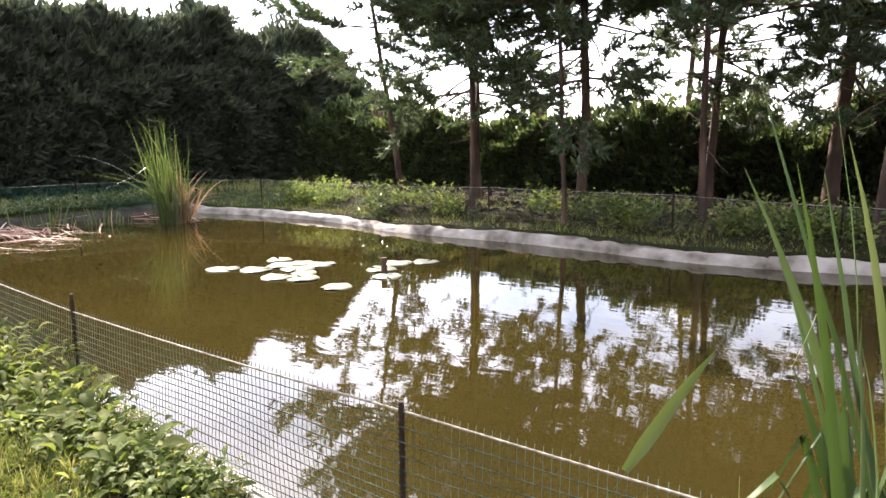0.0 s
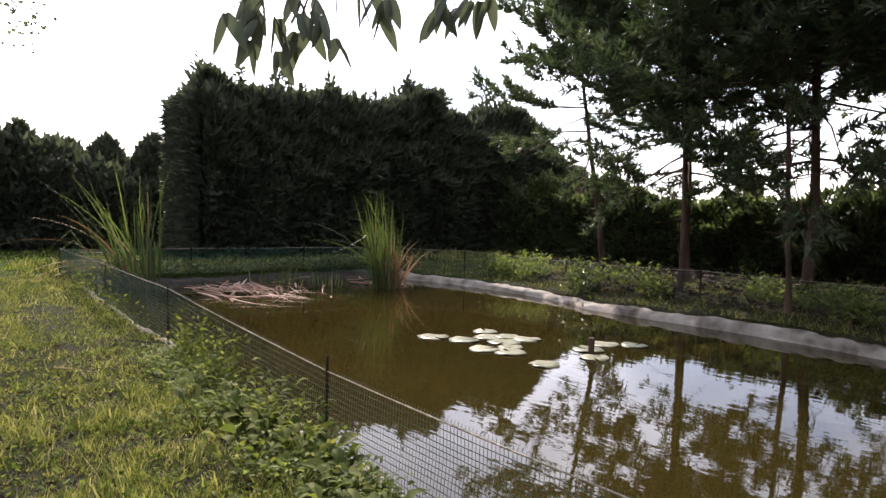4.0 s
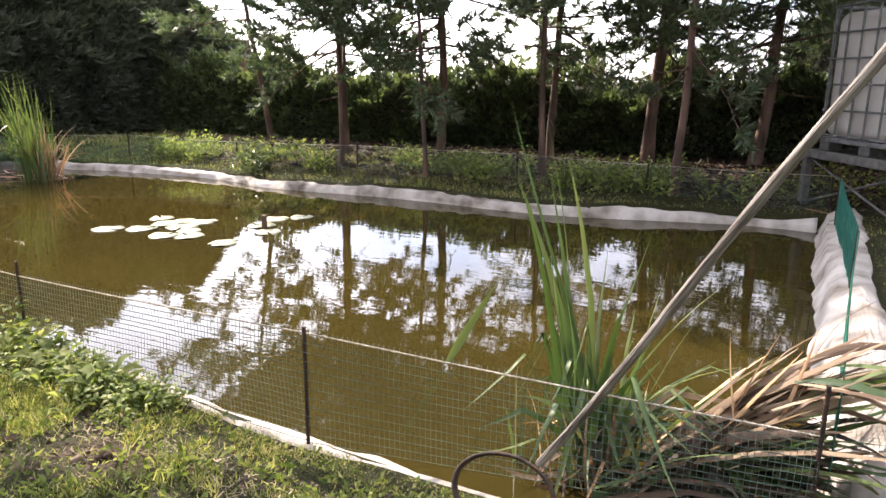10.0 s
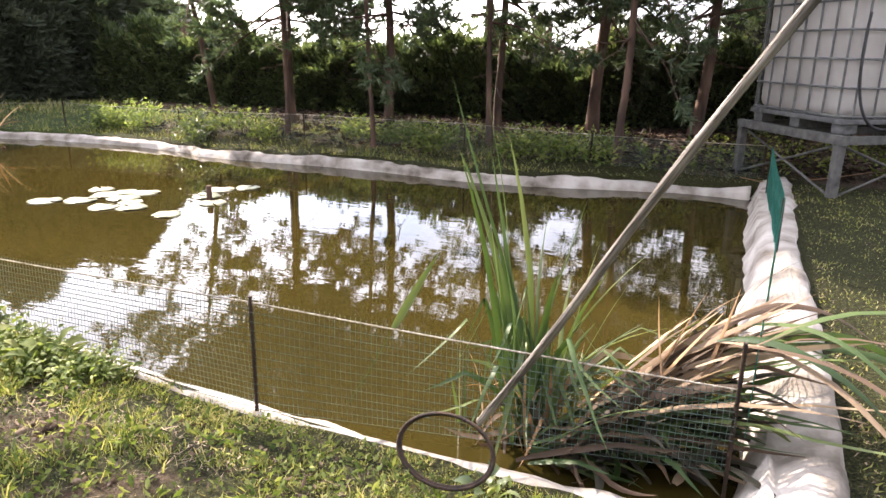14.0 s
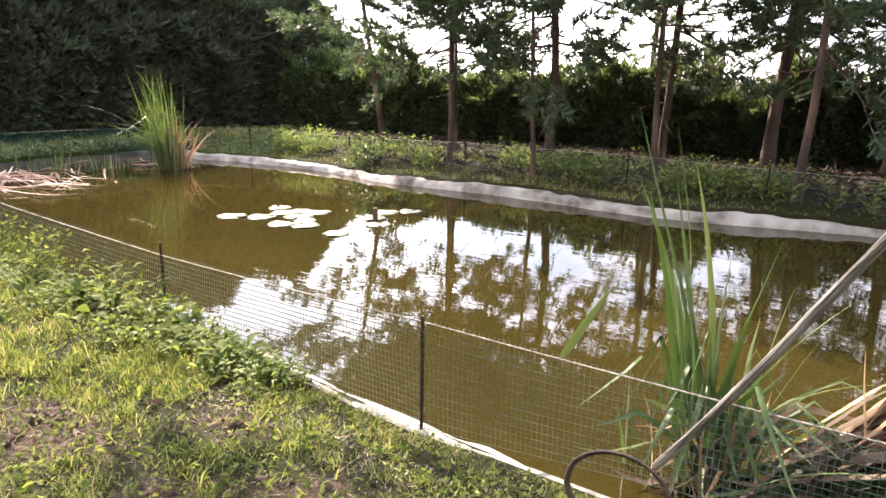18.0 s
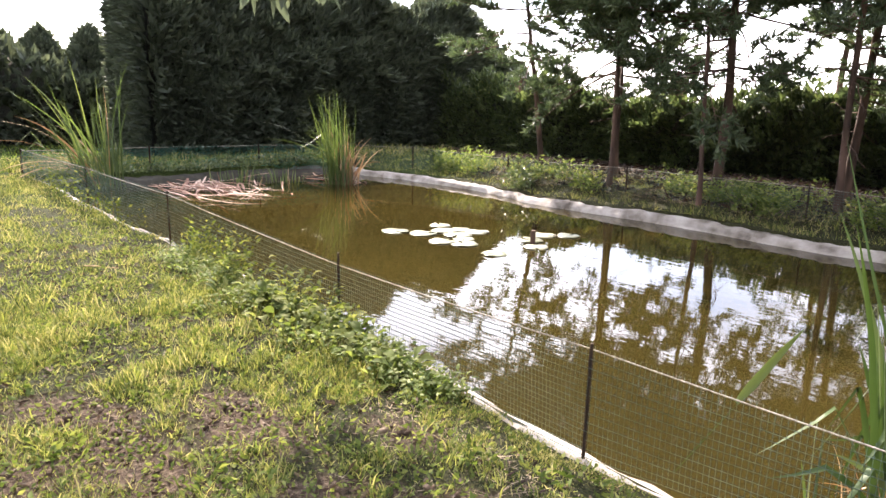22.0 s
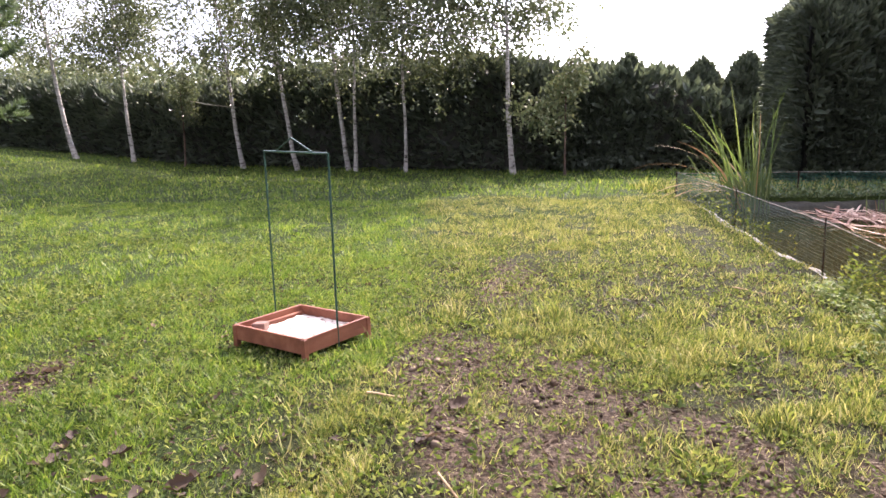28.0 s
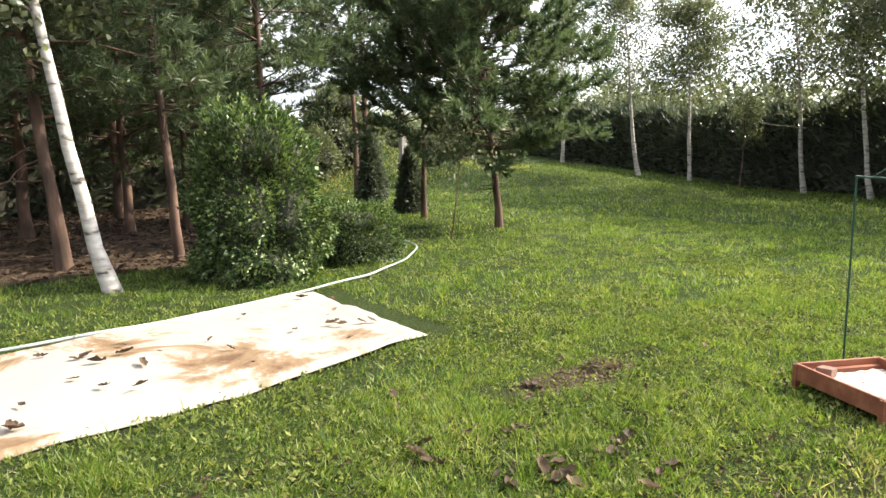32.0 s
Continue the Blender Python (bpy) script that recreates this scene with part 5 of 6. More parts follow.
# ---------- reeds ----------
def blade(parent, p, d, length, width, bend, mat, name="leaf", jitter=0.03, n=9, kink=None, turn=None):
    pts = curve_pts(p, d, length, n, bend, jitter)
    if kink:
        at, drop = kink
        i = int(at * n)
        for j in range(i + 1, n + 1):
            pts[j] = pts[i] + (pts[j] - pts[i]) * np.array([1.0, 1.0, -drop])
    k = np.linspace(0, 1, n + 1)
    w = width * np.clip(np.minimum(0.55 + 2.2 * k, 1.0) * (1 - k ** 3), 0.03, 1)
    a = rng.random() * np.pi if turn is None else turn
    side = np.array([math.cos(a), math.sin(a), 0.0])
    tan = pts[-1] - pts[0]
    side = side - tan * (side @ tan) / (tan @ tan + 1e-9)
    side /= np.linalg.norm(side)
    g = Geo()
    g.ribbon(pts, w, side, 0.16)
    return part(name, g.mesh(name, True), mat, parent)


def cattails(x, y, z, count, height, spread, label, dry=0.2, width=0.016, lean=(0, 0), droopy=0.15, group="cattails", fan=1.0, green=None):
    t = thing("cattail_clump", label, "reeds", pose(x, y, z), group=group)
    for i in range(count):
        a, q = rng.random() * 2 * np.pi, rng.random() ** 0.6 * spread
        p = np.array([math.cos(a) * q, math.sin(a) * q, -0.05])
        out = (0.02 + 0.17 * rng.random()) * fan
        d = np.array([math.cos(a) * out + lean[0], math.sin(a) * out + lean[1], 1.0])
        is_dry = rng.random() < dry
        L = height * (0.55 + 0.5 * rng.random()) * (0.75 if is_dry else 1)
        b = (math.cos(a) * 0.25 * fan + lean[0] + rng.normal() * 0.16, math.sin(a) * 0.25 * fan + lean[1] + rng.normal() * 0.16, -0.45 * rng.random() ** 2)
        kink = (0.45 + 0.3 * rng.random(), 0.6 + 0.5 * rng.random()) if rng.random() < droopy else None
        blade(t, p, d / np.linalg.norm(d), L, width * (0.6 + 0.6 * rng.random()), b, M_DRYREED if is_dry else green or M_REED, "dry_leaf" if is_dry else "leaf", 0.025, 9, kink)
    return t


def arcs(t, n, p, d, bend, length, width, mat, name, noise=0.2, kink=0.4, spread=0.06):
    """Leaves that bend the same way, added to a clump."""
    for _ in range(n):
        q = np.array(p) + np.append(rng.normal(size=2) * spread, 0)
        e = np.array(d, float) + rng.normal(size=3) * noise
        k = (0.5 + 0.3 * rng.random(), 0.4 + 0.6 * rng.random()) if rng.random() < kink else None
        blade(t, q, e / np.linalg.norm(e), length * (0.65 + 0.6 * rng.random()), width * (0.6 + 0.7 * rng.random()), np.array(bend) * (0.6 + 0.8 * rng.random()), mat, name, 0.04, 9, k)


t = cattails(-7.85, 4.0, WATER_Z, 84, 1.5, 0.24, "dense green cattail clump with a brown base in the pond", 0.06, 0.023, (-0.01, -0.04), droopy=0.20, fan=0.45)
arcs(t, 46, (0.06, 0.10, 0), (0.03, 0.06, 1), (0.1, 0.1, -1.0), 0.72, 0.024, M_DRYREED, "dry_leaf", 0.16, 0.4, 0.09)
arcs(t, 14, (0, 0, 0), (0, -0.10, 1), (0.0, -0.9, -0.6), 1.5, 0.020, M_REED, "leaf", 0.14, 0.3, 0.10)
t = cattails(-9.0, 0.85, WATER_Z + 0.05, 56, 1.8, 0.32, "large leaning cattail clump with bent pale leaves", 0.08, 0.026, (-0.03, -0.10), 0.20, fan=0.85)
arcs(t, 14, (0, -0.12, 0), (0.0, -0.30, 1), (0.1, -0.8, -2.0), 1.55, 0.026, M_DRYREED, "dry_leaf", 0.10, 0.1, 0.10)
arcs(t, 6, (0, -0.1, 0), (0.0, -0.26, 1), (0.0, -0.5, -0.4), 1.8, 0.026, M_REED, "leaf", 0.10, 0.2, 0.10)
t = cattails(0.90, 0.44, WATER_Z, 14, 1.15, 0.10, "near green cattail clump with folded leaves behind the net", 0.0, 0.025, (0.0, 0.02), 0.45, fan=1.0, green=M_REEDDARK)
arcs(t, 7, (0.05, 0, 0.05), (0.40, 0.05, 1), (0.9, 0.0, -1.3), 0.62, 0.026, M_REEDDARK, "leaf", 0.12, 0.5, 0.05)
arcs(t, 3, (0.0, -0.05, 0.05), (-0.10, -0.12, 1), (-0.2, -0.2, -1.6), 0.5, 0.026, M_REEDDARK, "leaf", 0.12, 0.7, 0.05)
arcs(t, 22, (0.03, -0.02, 0), (0.1, -0.1, 0.8), (0.2, -0.1, -2.0), 0.42, 0.022, M_CUTREED, "dry_leaf", 0.4, 0.4, 0.09)
arcs(t, 26, (-0.02, -0.03, 0), (-0.02, -0.05, 1), (0.0, -0.1, -0.8), 0.38, 0.018, M_DRYREED, "dry_leaf", 0.14, 0.35, 0.07)
arcs(t, 8, (0.0, 0.0, 0.0), (-0.07, 0.02, 1), (-0.12, 0.0, -0.05), 1.08, 0.024, M_REEDDARK, "leaf", 0.06, 0.12, 0.05)
arcs(t, 14, (0.05, -0.02, 0.05), (0.05, 0.0, 1), (0.2, -0.1, -0.5), 0.62, 0.026, M_REEDDARK, "leaf", 0.16, 0.45, 0.08)
arcs(t, 12, (0.0, 0.0, 0.05), (0.0, 0.0, 1), (0.2, -0.2, -0.8), 0.75, 0.026, M_REEDDARK, "leaf", 0.22, 0.8, 0.06)
arcs(t, 6, (0.04, 0.0, 0.1), (0.45, 0.0, 1), (0.5, 0.0, -0.6), 0.62, 0.024, M_REEDDARK, "leaf", 0.10, 0.9, 0.04)
arcs(t, 6, (-0.03, -0.02, 0.1), (-0.12, -0.1, 1), (-0.1, 0.0, -0.3), 0.85, 0.026, M_REEDDARK, "leaf", 0.10, 0.9, 0.05)
t = cattails(0.62, 0.42, WATER_Z, 3, 0.42, 0.04, "few thin cattail leaves rising from the water", 0.0, 0.014, (-0.15, 0.05), 0.0)
blade(t, (-0.455, -0.07, 0.0), (0.489, 0.0, 0.872), 0.46, 0.005, (0, 0, 0), M_REEDDARK, "stalk", 0.004, turn=0.0)
blade(t, (-0.255, -0.07, 0.357), (0.489, 0.0, 0.872), 0.38, 0.032, (0, 0, 0), M_REEDDARK, "leaf", 0.010, turn=0.0)
cattails(-8.6, 2.7, WATER_Z, 40, 0.45, 0.5, "low green water plants at the pond's end", 0.1, 0.018)
cattails(-8.4, 3.3, WATER_Z, 30, 0.4, 0.35, "low green water plants beside the cattails", 0.1, 0.018)


def stalk_pile(label, name, spots, length, r, mat, ang, tilt, group=""):
    t = thing(name, label, "dead reeds", pose(spots[0][0], spots[0][1], spots[0][2]), group=group)
    inv = t.matrix_basis.inverted()
    for x, y, z in spots:
        a = radians(ang[0] + (ang[1] - ang[0]) * rng.random())
        L = length * (0.5 + 0.7 * rng.random())
        d = np.array([math.cos(a), math.sin(a), tilt * rng.normal()])
        p = np.array([x, y, z]) - d * L / 2
        p[2] = max(p[2], WATER_Z - 0.01)
        blade(t, p, d / np.linalg.norm(d), L, r * (0.6 + 0.8 * rng.random()), (0, 0, -0.1), mat, "stalk", 0.05, 6).matrix_basis = inv
    return t


stalk_pile("floating mat of dead reddish reed stalks", "reed_mat",
           [(-8.2 + rng.normal() * 0.55, 2.05 + rng.normal() * 0.30, WATER_Z + 0.02 + 0.05 * rng.random()) for _ in range(100)], 0.75, 0.030, M_REDREED, (-40, 60), 0.06)
stalk_pile("dead reed stalks round the base of the cattails", "reed_mat",
           [(-8.0 + rng.normal() * 0.30, 4.15 + rng.normal() * 0.16, WATER_Z + 0.02 + 0.04 * rng.random()) for _ in range(30)], 0.55, 0.022, M_REDREED, (-60, 60), 0.08)


def cut_reeds():
    """The heap of cut leaves hung over the corner of the fence."""
    t = thing("cut_reed_heap", "heap of cut green and brown reed leaves over the fence corner", "dead reeds", pose(1.5, 0.4, 0))
    inv = t.matrix_basis.inverted()
    def leaf(p, d, L, w, bend, mat, name, jit=0.08, kink=None, n=8):
        d = np.asarray(d, float)
        p = np.array([p[0], p[1], max(p[2], WATER_Z + 0.01)])
        blade(t, p, d / np.linalg.norm(d), L, w, bend, mat, name, jit, n, kink).matrix_basis = inv
    # the matted inside of the heap; over half its leaves coloured mud-dark as shade
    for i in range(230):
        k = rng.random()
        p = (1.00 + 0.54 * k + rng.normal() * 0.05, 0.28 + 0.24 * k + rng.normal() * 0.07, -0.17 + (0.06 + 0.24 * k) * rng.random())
        leaf(p, (0.6 + rng.normal() * 0.4, 0.3 + rng.normal() * 0.4, 0.15 + rng.normal() * 0.25), 0.14 + 0.2 * rng.random(), 0.022 + 0.016 * rng.random(), (0, 0, -0.4), M_MUD_SHADE if rng.random() < 0.55 else M_CUTREED if rng.random() < 0.4 else M_REEDDARK, "matted_leaf", 0.12, None, 5)
    # long strap leaves that lie up over the corner and hang down behind it
    for i in range(46):
        k = rng.random()
        p = (0.96 + 0.42 * k + rng.normal() * 0.05, 0.24 + 0.26 * k + rng.normal() * 0.06, -0.14 + 0.14 * k + 0.06 * rng.random())
        dry = rng.random() < 0.42
        bent = (0.45 + 0.35 * rng.random(), 0.2 + 0.5 * rng.random()) if rng.random() < 0.25 else None
        leaf(p, np.array([0.66, 0.30, 0.42]) + rng.normal(size=3) * np.array([0.20, 0.24, 0.16]), 0.45 + 0.50 * rng.random(), 0.020 + 0.014 * rng.random(), (0.1, -0.05, -0.55), M_CUTREED if dry else M_REEDDARK, "dry_leaf" if dry else "leaf", 0.05, bent, 10)
    # sheaf of brown stems and broad folded leaves
    for i in range(70):
        k = rng.random()
        p = (1.14 + 0.26 * k + rng.normal() * 0.04, 0.34 + 0.20 * k + rng.normal() * 0.05, -0.02 + 0.14 * k + 0.05 * rng.random())
        leaf(p, (0.62 + rng.normal() * 0.12, 0.34 + rng.normal() * 0.14, 0.46 + rng.normal() * 0.12), 0.28 + 0.34 * rng.random(), 0.016 + 0.018 * rng.random(), (0.1, 0.0, -0.35), M_DRYREED if rng.random() < 0.15 else M_CUTREED, "broad_dry_leaf", 0.05, (0.5, 0.5) if rng.random() < 0.2 else None)
    for i in range(4):
        leaf((1.38 + rng.normal() * 0.08, 0.46 + rng.normal() * 0.06, 0.06 + 0.1 * rng.random()), (0.35 + rng.normal() * 0.25, 0.2, 0.9), 0.22 + 0.2 * rng.random(), 0.014, (0, 0, 0), M_DRYREED, "dry_stalk", 0.03, None, 6)
    # green ends that fan out and droop over the grass
    for i in range(13):
        a = radians(6 + 24 * rng.normal())
        p = (1.52 + rng.normal() * 0.07, 0.56 + rng.normal() * 0.09, 0.20 + 0.10 * rng.random())
        leaf(p, (math.cos(a), math.sin(a), 0.50), 0.55 + 0.45 * rng.random(), 0.026 + 0.014 * rng.random(), (0.1, -0.10, -1.35), M_REEDDARK if rng.random() < 0.75 else M_CUTREED, "leaf", 0.05, None, 10)


cut_reeds()


# ---------- lily pads ----------
def lily_pad(x, y, r, seed):
    g = Geo()
    a = np.linspace(0.22, 2 * np.pi - 0.10, 26) + seed
    rim = np.column_stack([np.cos(a) * r * (1 + 0.04 * np.sin(3 * a)), np.sin(a) * r, 0.003 + 0.004 * np.sin(2 * a + seed) + 0.003 * np.sin(5 * a)])
    mid = rim * np.array([0.55, 0.55, 0.25])
    low = rim - np.array([0, 0, 0.004])
    n = len(a)
    v = np.concatenate([[[0, 0, 0.002]], mid, rim, low])
    i = np.arange(n - 1)
    g.add(v, np.column_stack([0 * i, 1 + i, 2 + i]))
    g.f.setdefault(4, []).append(np.column_stack([1 + i, 1 + n + i, 2 + n + i, 2 + i]))
    g.f[4].append(np.column_stack([1 + n + i, 1 + 2 * n + i, 2 + 2 * n + i, 2 + n + i]))
    ob = part("lily_pad", g.mesh("lily_pad", True), M_LILY, m=pose(x, y, WATER_Z + 0.006))
    tagged(ob, "round pale green lily pad floating on the pond", "lily pad", group="lily pads")


for i, (x, y, r) in enumerate(((-4.24, 2.36, 0.145), (-3.98, 2.52, 0.14), (-4.22, 2.96, 0.12), (-3.97, 2.79, 0.14), (-3.72, 2.76, 0.15), (-3.72, 3.04, 0.13), (-3.57, 2.42, 0.13), (-3.36, 2.52, 0.135),
                               (-3.91, 2.96, 0.12), (-3.52, 2.66, 0.11), (-3.20, 3.49, 0.135), (-3.03, 3.69, 0.12), (-3.11, 3.18, 0.135), (-2.89, 2.45, 0.12), (-2.86, 2.98, 0.12))):
    lily_pad(x, y, r, i * 1.3)
g = Geo()
g.tube([(-3.0, 3.10, WATER_Z - 0.3), (-3.0, 3.10, WATER_Z + 0.13)], 0.026, 10)
tagged(part("wooden_stake", g, M_BARK), "dark wooden stake standing in the pond", "stake")


# ---------- landing net leaning on the fence ----------
t = thing("landing_net", "long wooden pole with a rusty round hoop", "net", pose(0.895, -0.12, 0.15))
a, b = np.array([0.0, 0.0, 0.0]), np.array([1.00, -0.59, 1.66])
g = Geo()
k = np.linspace(0, 1, 24)
line = np.column_stack([0.006 * np.sin(k * 9), 0.006 * np.cos(k * 7), k * np.linalg.norm(b - a)])
g.tube(line, 0.0116 - 0.0030 * k + 0.0008 * np.sin(k * 40), 12)
part("pole", g.mesh("pole", True), M_WOODPOLE, t, "weathered round wooden pole", Vector((0, 0, 1)).rotation_difference(Vector(b - a)).to_matrix().to_4x4())
for rr, tw in ((0.152, 0.0), (0.146, 0.05)):
    g = Geo()
    q = np.linspace(0, 2 * np.pi, 40)
    g.tube(np.column_stack([-0.085 + np.cos(q) * rr, -0.05 + np.sin(q) * rr * 0.30 + tw * 0.1, -0.085 + np.sin(q) * rr * 0.62]), 0.0055, 7, caps=False)
    part("hoop", g.mesh("hoop", True), M_POST, t, "rusty bent iron hoop")


# ---------- wooden feeding tray and its wire frame ----------
def build_tray():
    n0, l0 = Vector((-2.005, -3.176, 0)), Vector((-2.335, -3.658, 0))
    u = Vector((math.cos(radians(153)), math.sin(radians(153)), 0))
    w = Vector((-u.y, u.x, 0))
    if w.dot(l0 - n0) < 0:
        w = -w
    U, V = 0.485, 0.535
    base = Matrix(((u.x, w.x, 0, n0.x), (u.y, w.y, 0, n0.y), (0, 0, 1, 0), (0, 0, 0, 1)))
    t = thing("feeding_tray", "low red-brown wooden tray on short legs", "tray", base)
    b, z0, z1 = 0.016, 0.040, 0.122
    part("board", bevelled((0, 0, z0), (U, b, z1), 0.003), M_REDWOOD, t)
    part("board", bevelled((0, V - b, z0), (U, V, z1), 0.003), M_REDWOOD, t)
    part("board", bevelled((0, b + 0.001, z0), (b, V - b - 0.001, z1), 0.003), M_REDWOOD, t)
    part("board", bevelled((U - b, b + 0.001, z0), (U, V - b - 0.001, z1), 0.003), M_REDWOOD, t)
    for x, y in ((-0.006, -0.006), (U - 0.022, -0.006), (-0.006, V - 0.022), (U - 0.022, V - 0.022)):
        part("leg", bevelled((x, y, -0.02), (x + 0.028, y + 0.028, z1 - 0.004), 0.003), M_REDWOOD, t)
    part("floor_panel", bevelled((b, b, z0 + 0.004), (U - b, V - b, z0 + 0.02), 0.002), M_REDWOOD, t)
    for lo, hi in (((b + 0.002, b + 0.002, z0 + 0.021), (U - b - 0.002, b + 0.03, z0 + 0.05)), ((b + 0.002, V - b - 0.03, z0 + 0.021), (U - b - 0.002, V - b - 0.002, z0 + 0.05))):
        part("inner_batten", bevelled(lo, hi, 0.002), M_REDWOOD, t)
    xs_, ys_ = np.meshgrid(np.linspace(b + 0.004, U - b - 0.004, 36), np.linspace(b + 0.034, V - b - 0.034, 32), indexing="ij")
    zz = z0 + 0.024 + 0.010 * vnoise(xs_, ys_, 0.07, 3) + 0.006 * vnoise(xs_, ys_, 0.02, 4)
    i, j = np.meshgrid(np.arange(35), np.arange(31), indexing="ij")
    k = (i * 32 + j).ravel()
    part("grit", mesh_np("grit", np.stack([xs_, ys_, zz], -1), np.stack([k, k + 32, k + 33, k + 1], -1), True), M_SAND, t, "pale grit and husks")
    br = part("brick", bevelled((-0.055, -0.035, 0), (0.055, 0.035, 0.05), 0.006), M_BRICK, m=base @ Matrix.Translation((0.10, 0.44, z0 + 0.030)) @ pose(0, 0, 0, 0, 8, 35))
    tagged(br, "small brown brick lying in the tray", "brick")
    f = thing("wire_frame", "green steel hanger frame standing over the tray", "frame", pose(-2.5, -3.35, 0))
    p, q = np.array((-2.222, -3.07, 0)) - np.array((-2.5, -3.35, 0)), np.array((-2.79, -3.635, 0)) - np.array((-2.5, -3.35, 0))
    for e in (p, q):
        g = Geo()
        g.tube([e + (0, 0, -0.05), e + (0, 0, 1.02)], 0.006, 8)
        part("upright", g.mesh("upright", True), M_GREENSTEEL, f)
    g = Geo()
    g.tube([p + (0, 0, 1.02), q + (0, 0, 1.02)], 0.006, 8)
    part("crossbar", g.mesh("crossbar", True), M_GREENSTEEL, f)
    g = Geo()
    m0, m1 = p + (q - p) * 0.22, p + (q - p) * 0.78
    mid = p + (q - p) * 0.52
    g.tube([m0 + (0, 0, 1.025), mid * 0.92 + m0 * 0.08 + (0, 0, 1.092), mid + (0, 0, 1.098), mid * 0.92 + m1 * 0.08 + (0, 0, 1.092), m1 + (0, 0, 1.025)], 0.004, 6)
    part("hanger_wire", g.mesh("hanger_wire", True), M_GREENSTEEL, f)


build_tray()


# ---------- pale sheet, hose ----------
def build_sheet():
    a, b, c, d = np.array((-1.59, -7.34)), np.array((-1.48, -5.61)), np.array((2.6, -4.84)), np.array((2.6, -6.42))
    n = 70
    s, r = np.meshgrid(np.linspace(0, 1, n), np.linspace(0, 1, n // 2), indexing="ij")
    s, r = s.ravel()[:, None], r.ravel()[:, None]
    p = (a * (1 - r) + b * r) * (1 - s) + (d * (1 - r) + c * r) * s
    edge = np.minimum.reduce([s, 1 - s, r, 1 - r])[:, 0]
    p = p + ((vnoise(s[:, 0] * 9, r[:, 0] * 9, 0.5, 2) - 0.5) * 0.05 * (edge < 0.03))[:, None]
    z = ground_z(p[:, 0], p[:, 1]) * 0.8 + 0.014 - 0.02 * (edge < 0.012) + 0.012 * vnoise(p[:, 0], p[:, 1], 0.5, 9) + 0.006 * vnoise(p[:, 0], p[:, 1], 0.16, 29) + 0.02 * (edge < 0.03) * vnoise(p[:, 0], p[:, 1], 0.2, 4)
    i, j = np.meshgrid(np.arange(n - 1), np.arange(n // 2 - 1), indexing="ij")
    k = (i * (n // 2) + j).ravel()
    me = mesh_np("ground_sheet", np.column_stack([p, z]), np.stack([k, k + n // 2, k + n // 2 + 1, k + 1], -1), True)
    ob = part("ground_sheet", me, M_BOARD)
    md = ob.modifiers.new("thickness", "SOLIDIFY")
    md.thickness = 0.004
    md.offset = -1
    tagged(ob, "pale fleece sheet with brown stains lying on the lawn", "sheet")


build_sheet()


def dead_leaf(x, y, z, size, turn):
    """A cupped leaf with a notched, crumpled rim and a short stalk."""
    n, wide, cup = 9, 0.40 + 0.22 * rng.random(), 0.25 + 0.55 * rng.random()
    u = np.linspace(0, 1, n)
    half = wide * np.sin(np.pi * u ** 0.8) ** 0.7 * (0.8 + 0.4 * rng.random(n)) * 0.5
    rows = []
    for k in (-1.0, -0.5, 0.0, 0.5, 1.0):
        lift = cup * (np.abs(k) ** 1.6 * half + 0.35 * (2 * u - 1) ** 2 * 0.5) + 0.05 * rng.normal(size=n) * abs(k)
        rows.append(np.column_stack([u - 0.5, k * half * (1 - 0.25 * cup), lift]))
    v = np.stack(rows).reshape(-1, 3) * size
    i = np.arange(4)[:, None] * n + np.arange(n - 1)[None]
    f = np.stack([i, i + 1, i + n + 1, i + n], -1).reshape(-1, 4)
    ob = part("dead_leaf", mesh_np("dead_leaf", v, f, True), M_DEADLEAF, m=pose(x, y, z - 0.012, 12 * rng.normal(), 12 * rng.normal(), turn))
    tagged(ob, "curled brown dead leaf lying on the ground", "leaf", group="fallen leaves")


for i in range(34):
    s, r = rng.random(), 0.08 + 0.84 * rng.random()
    x, y = -1.5 + 2.9 * s, -7.3 + 1.68 * r + 0.6 * s
    dead_leaf(x, y, 0.045 + 0.25 * 0.022, 0.04 + 0.06 * rng.random(), rng.random() * 360)
for i in range(120):
    x, y = 0.9 - 4.4 * rng.random(), -0.5 - 5.0 * rng.random() ** 0.9
    if math.hypot(x - 1.2, y + 2.1) > 0.9:
        dead_leaf(x, y, float(ground_z(x, y)) + 0.025, 0.025 + 0.045 * rng.random(), rng.random() * 360)
for x, y in ((-0.89, -3.75), (-0.72, -3.36), (-1.05, -3.76), (-0.84, -2.96), (-0.82, -3.17), (-1.17, -2.39), (-0.43, -4.26), (-0.52, -3.85), (-0.62, -3.70), (-0.67, -3.84), (-0.77, -4.18), (-0.94, -3.51), (-0.70, -4.82), (-1.48, -2.36), (-1.30, -4.52), (-1.75, -4.44)):
    for _ in range(3):
        q = rng.normal(size=2) * 0.045
        dead_leaf(x + q[0], y + q[1], float(ground_z(x, y)) + 0.032, 0.06 + 0.05 * rng.random(), rng.random() * 360)

g = Geo()
hp = np.array([(2.6, -6.95), (0.72, -6.95), (-0.15, -6.97), (-0.86, -7.14), (-1.59, -7.38), (-2.28, -7.62), (-3.15, -8.2), (-3.8, -8.8), (-4.05, -9.4), (-3.6, -9.9), (-2.8, -10.2)])
k = np.linspace(0, len(hp) - 1, 90)
hx, hy = np.interp(k, np.arange(len(hp)), hp[:, 0]), np.interp(k, np.arange(len(hp)), hp[:, 1])
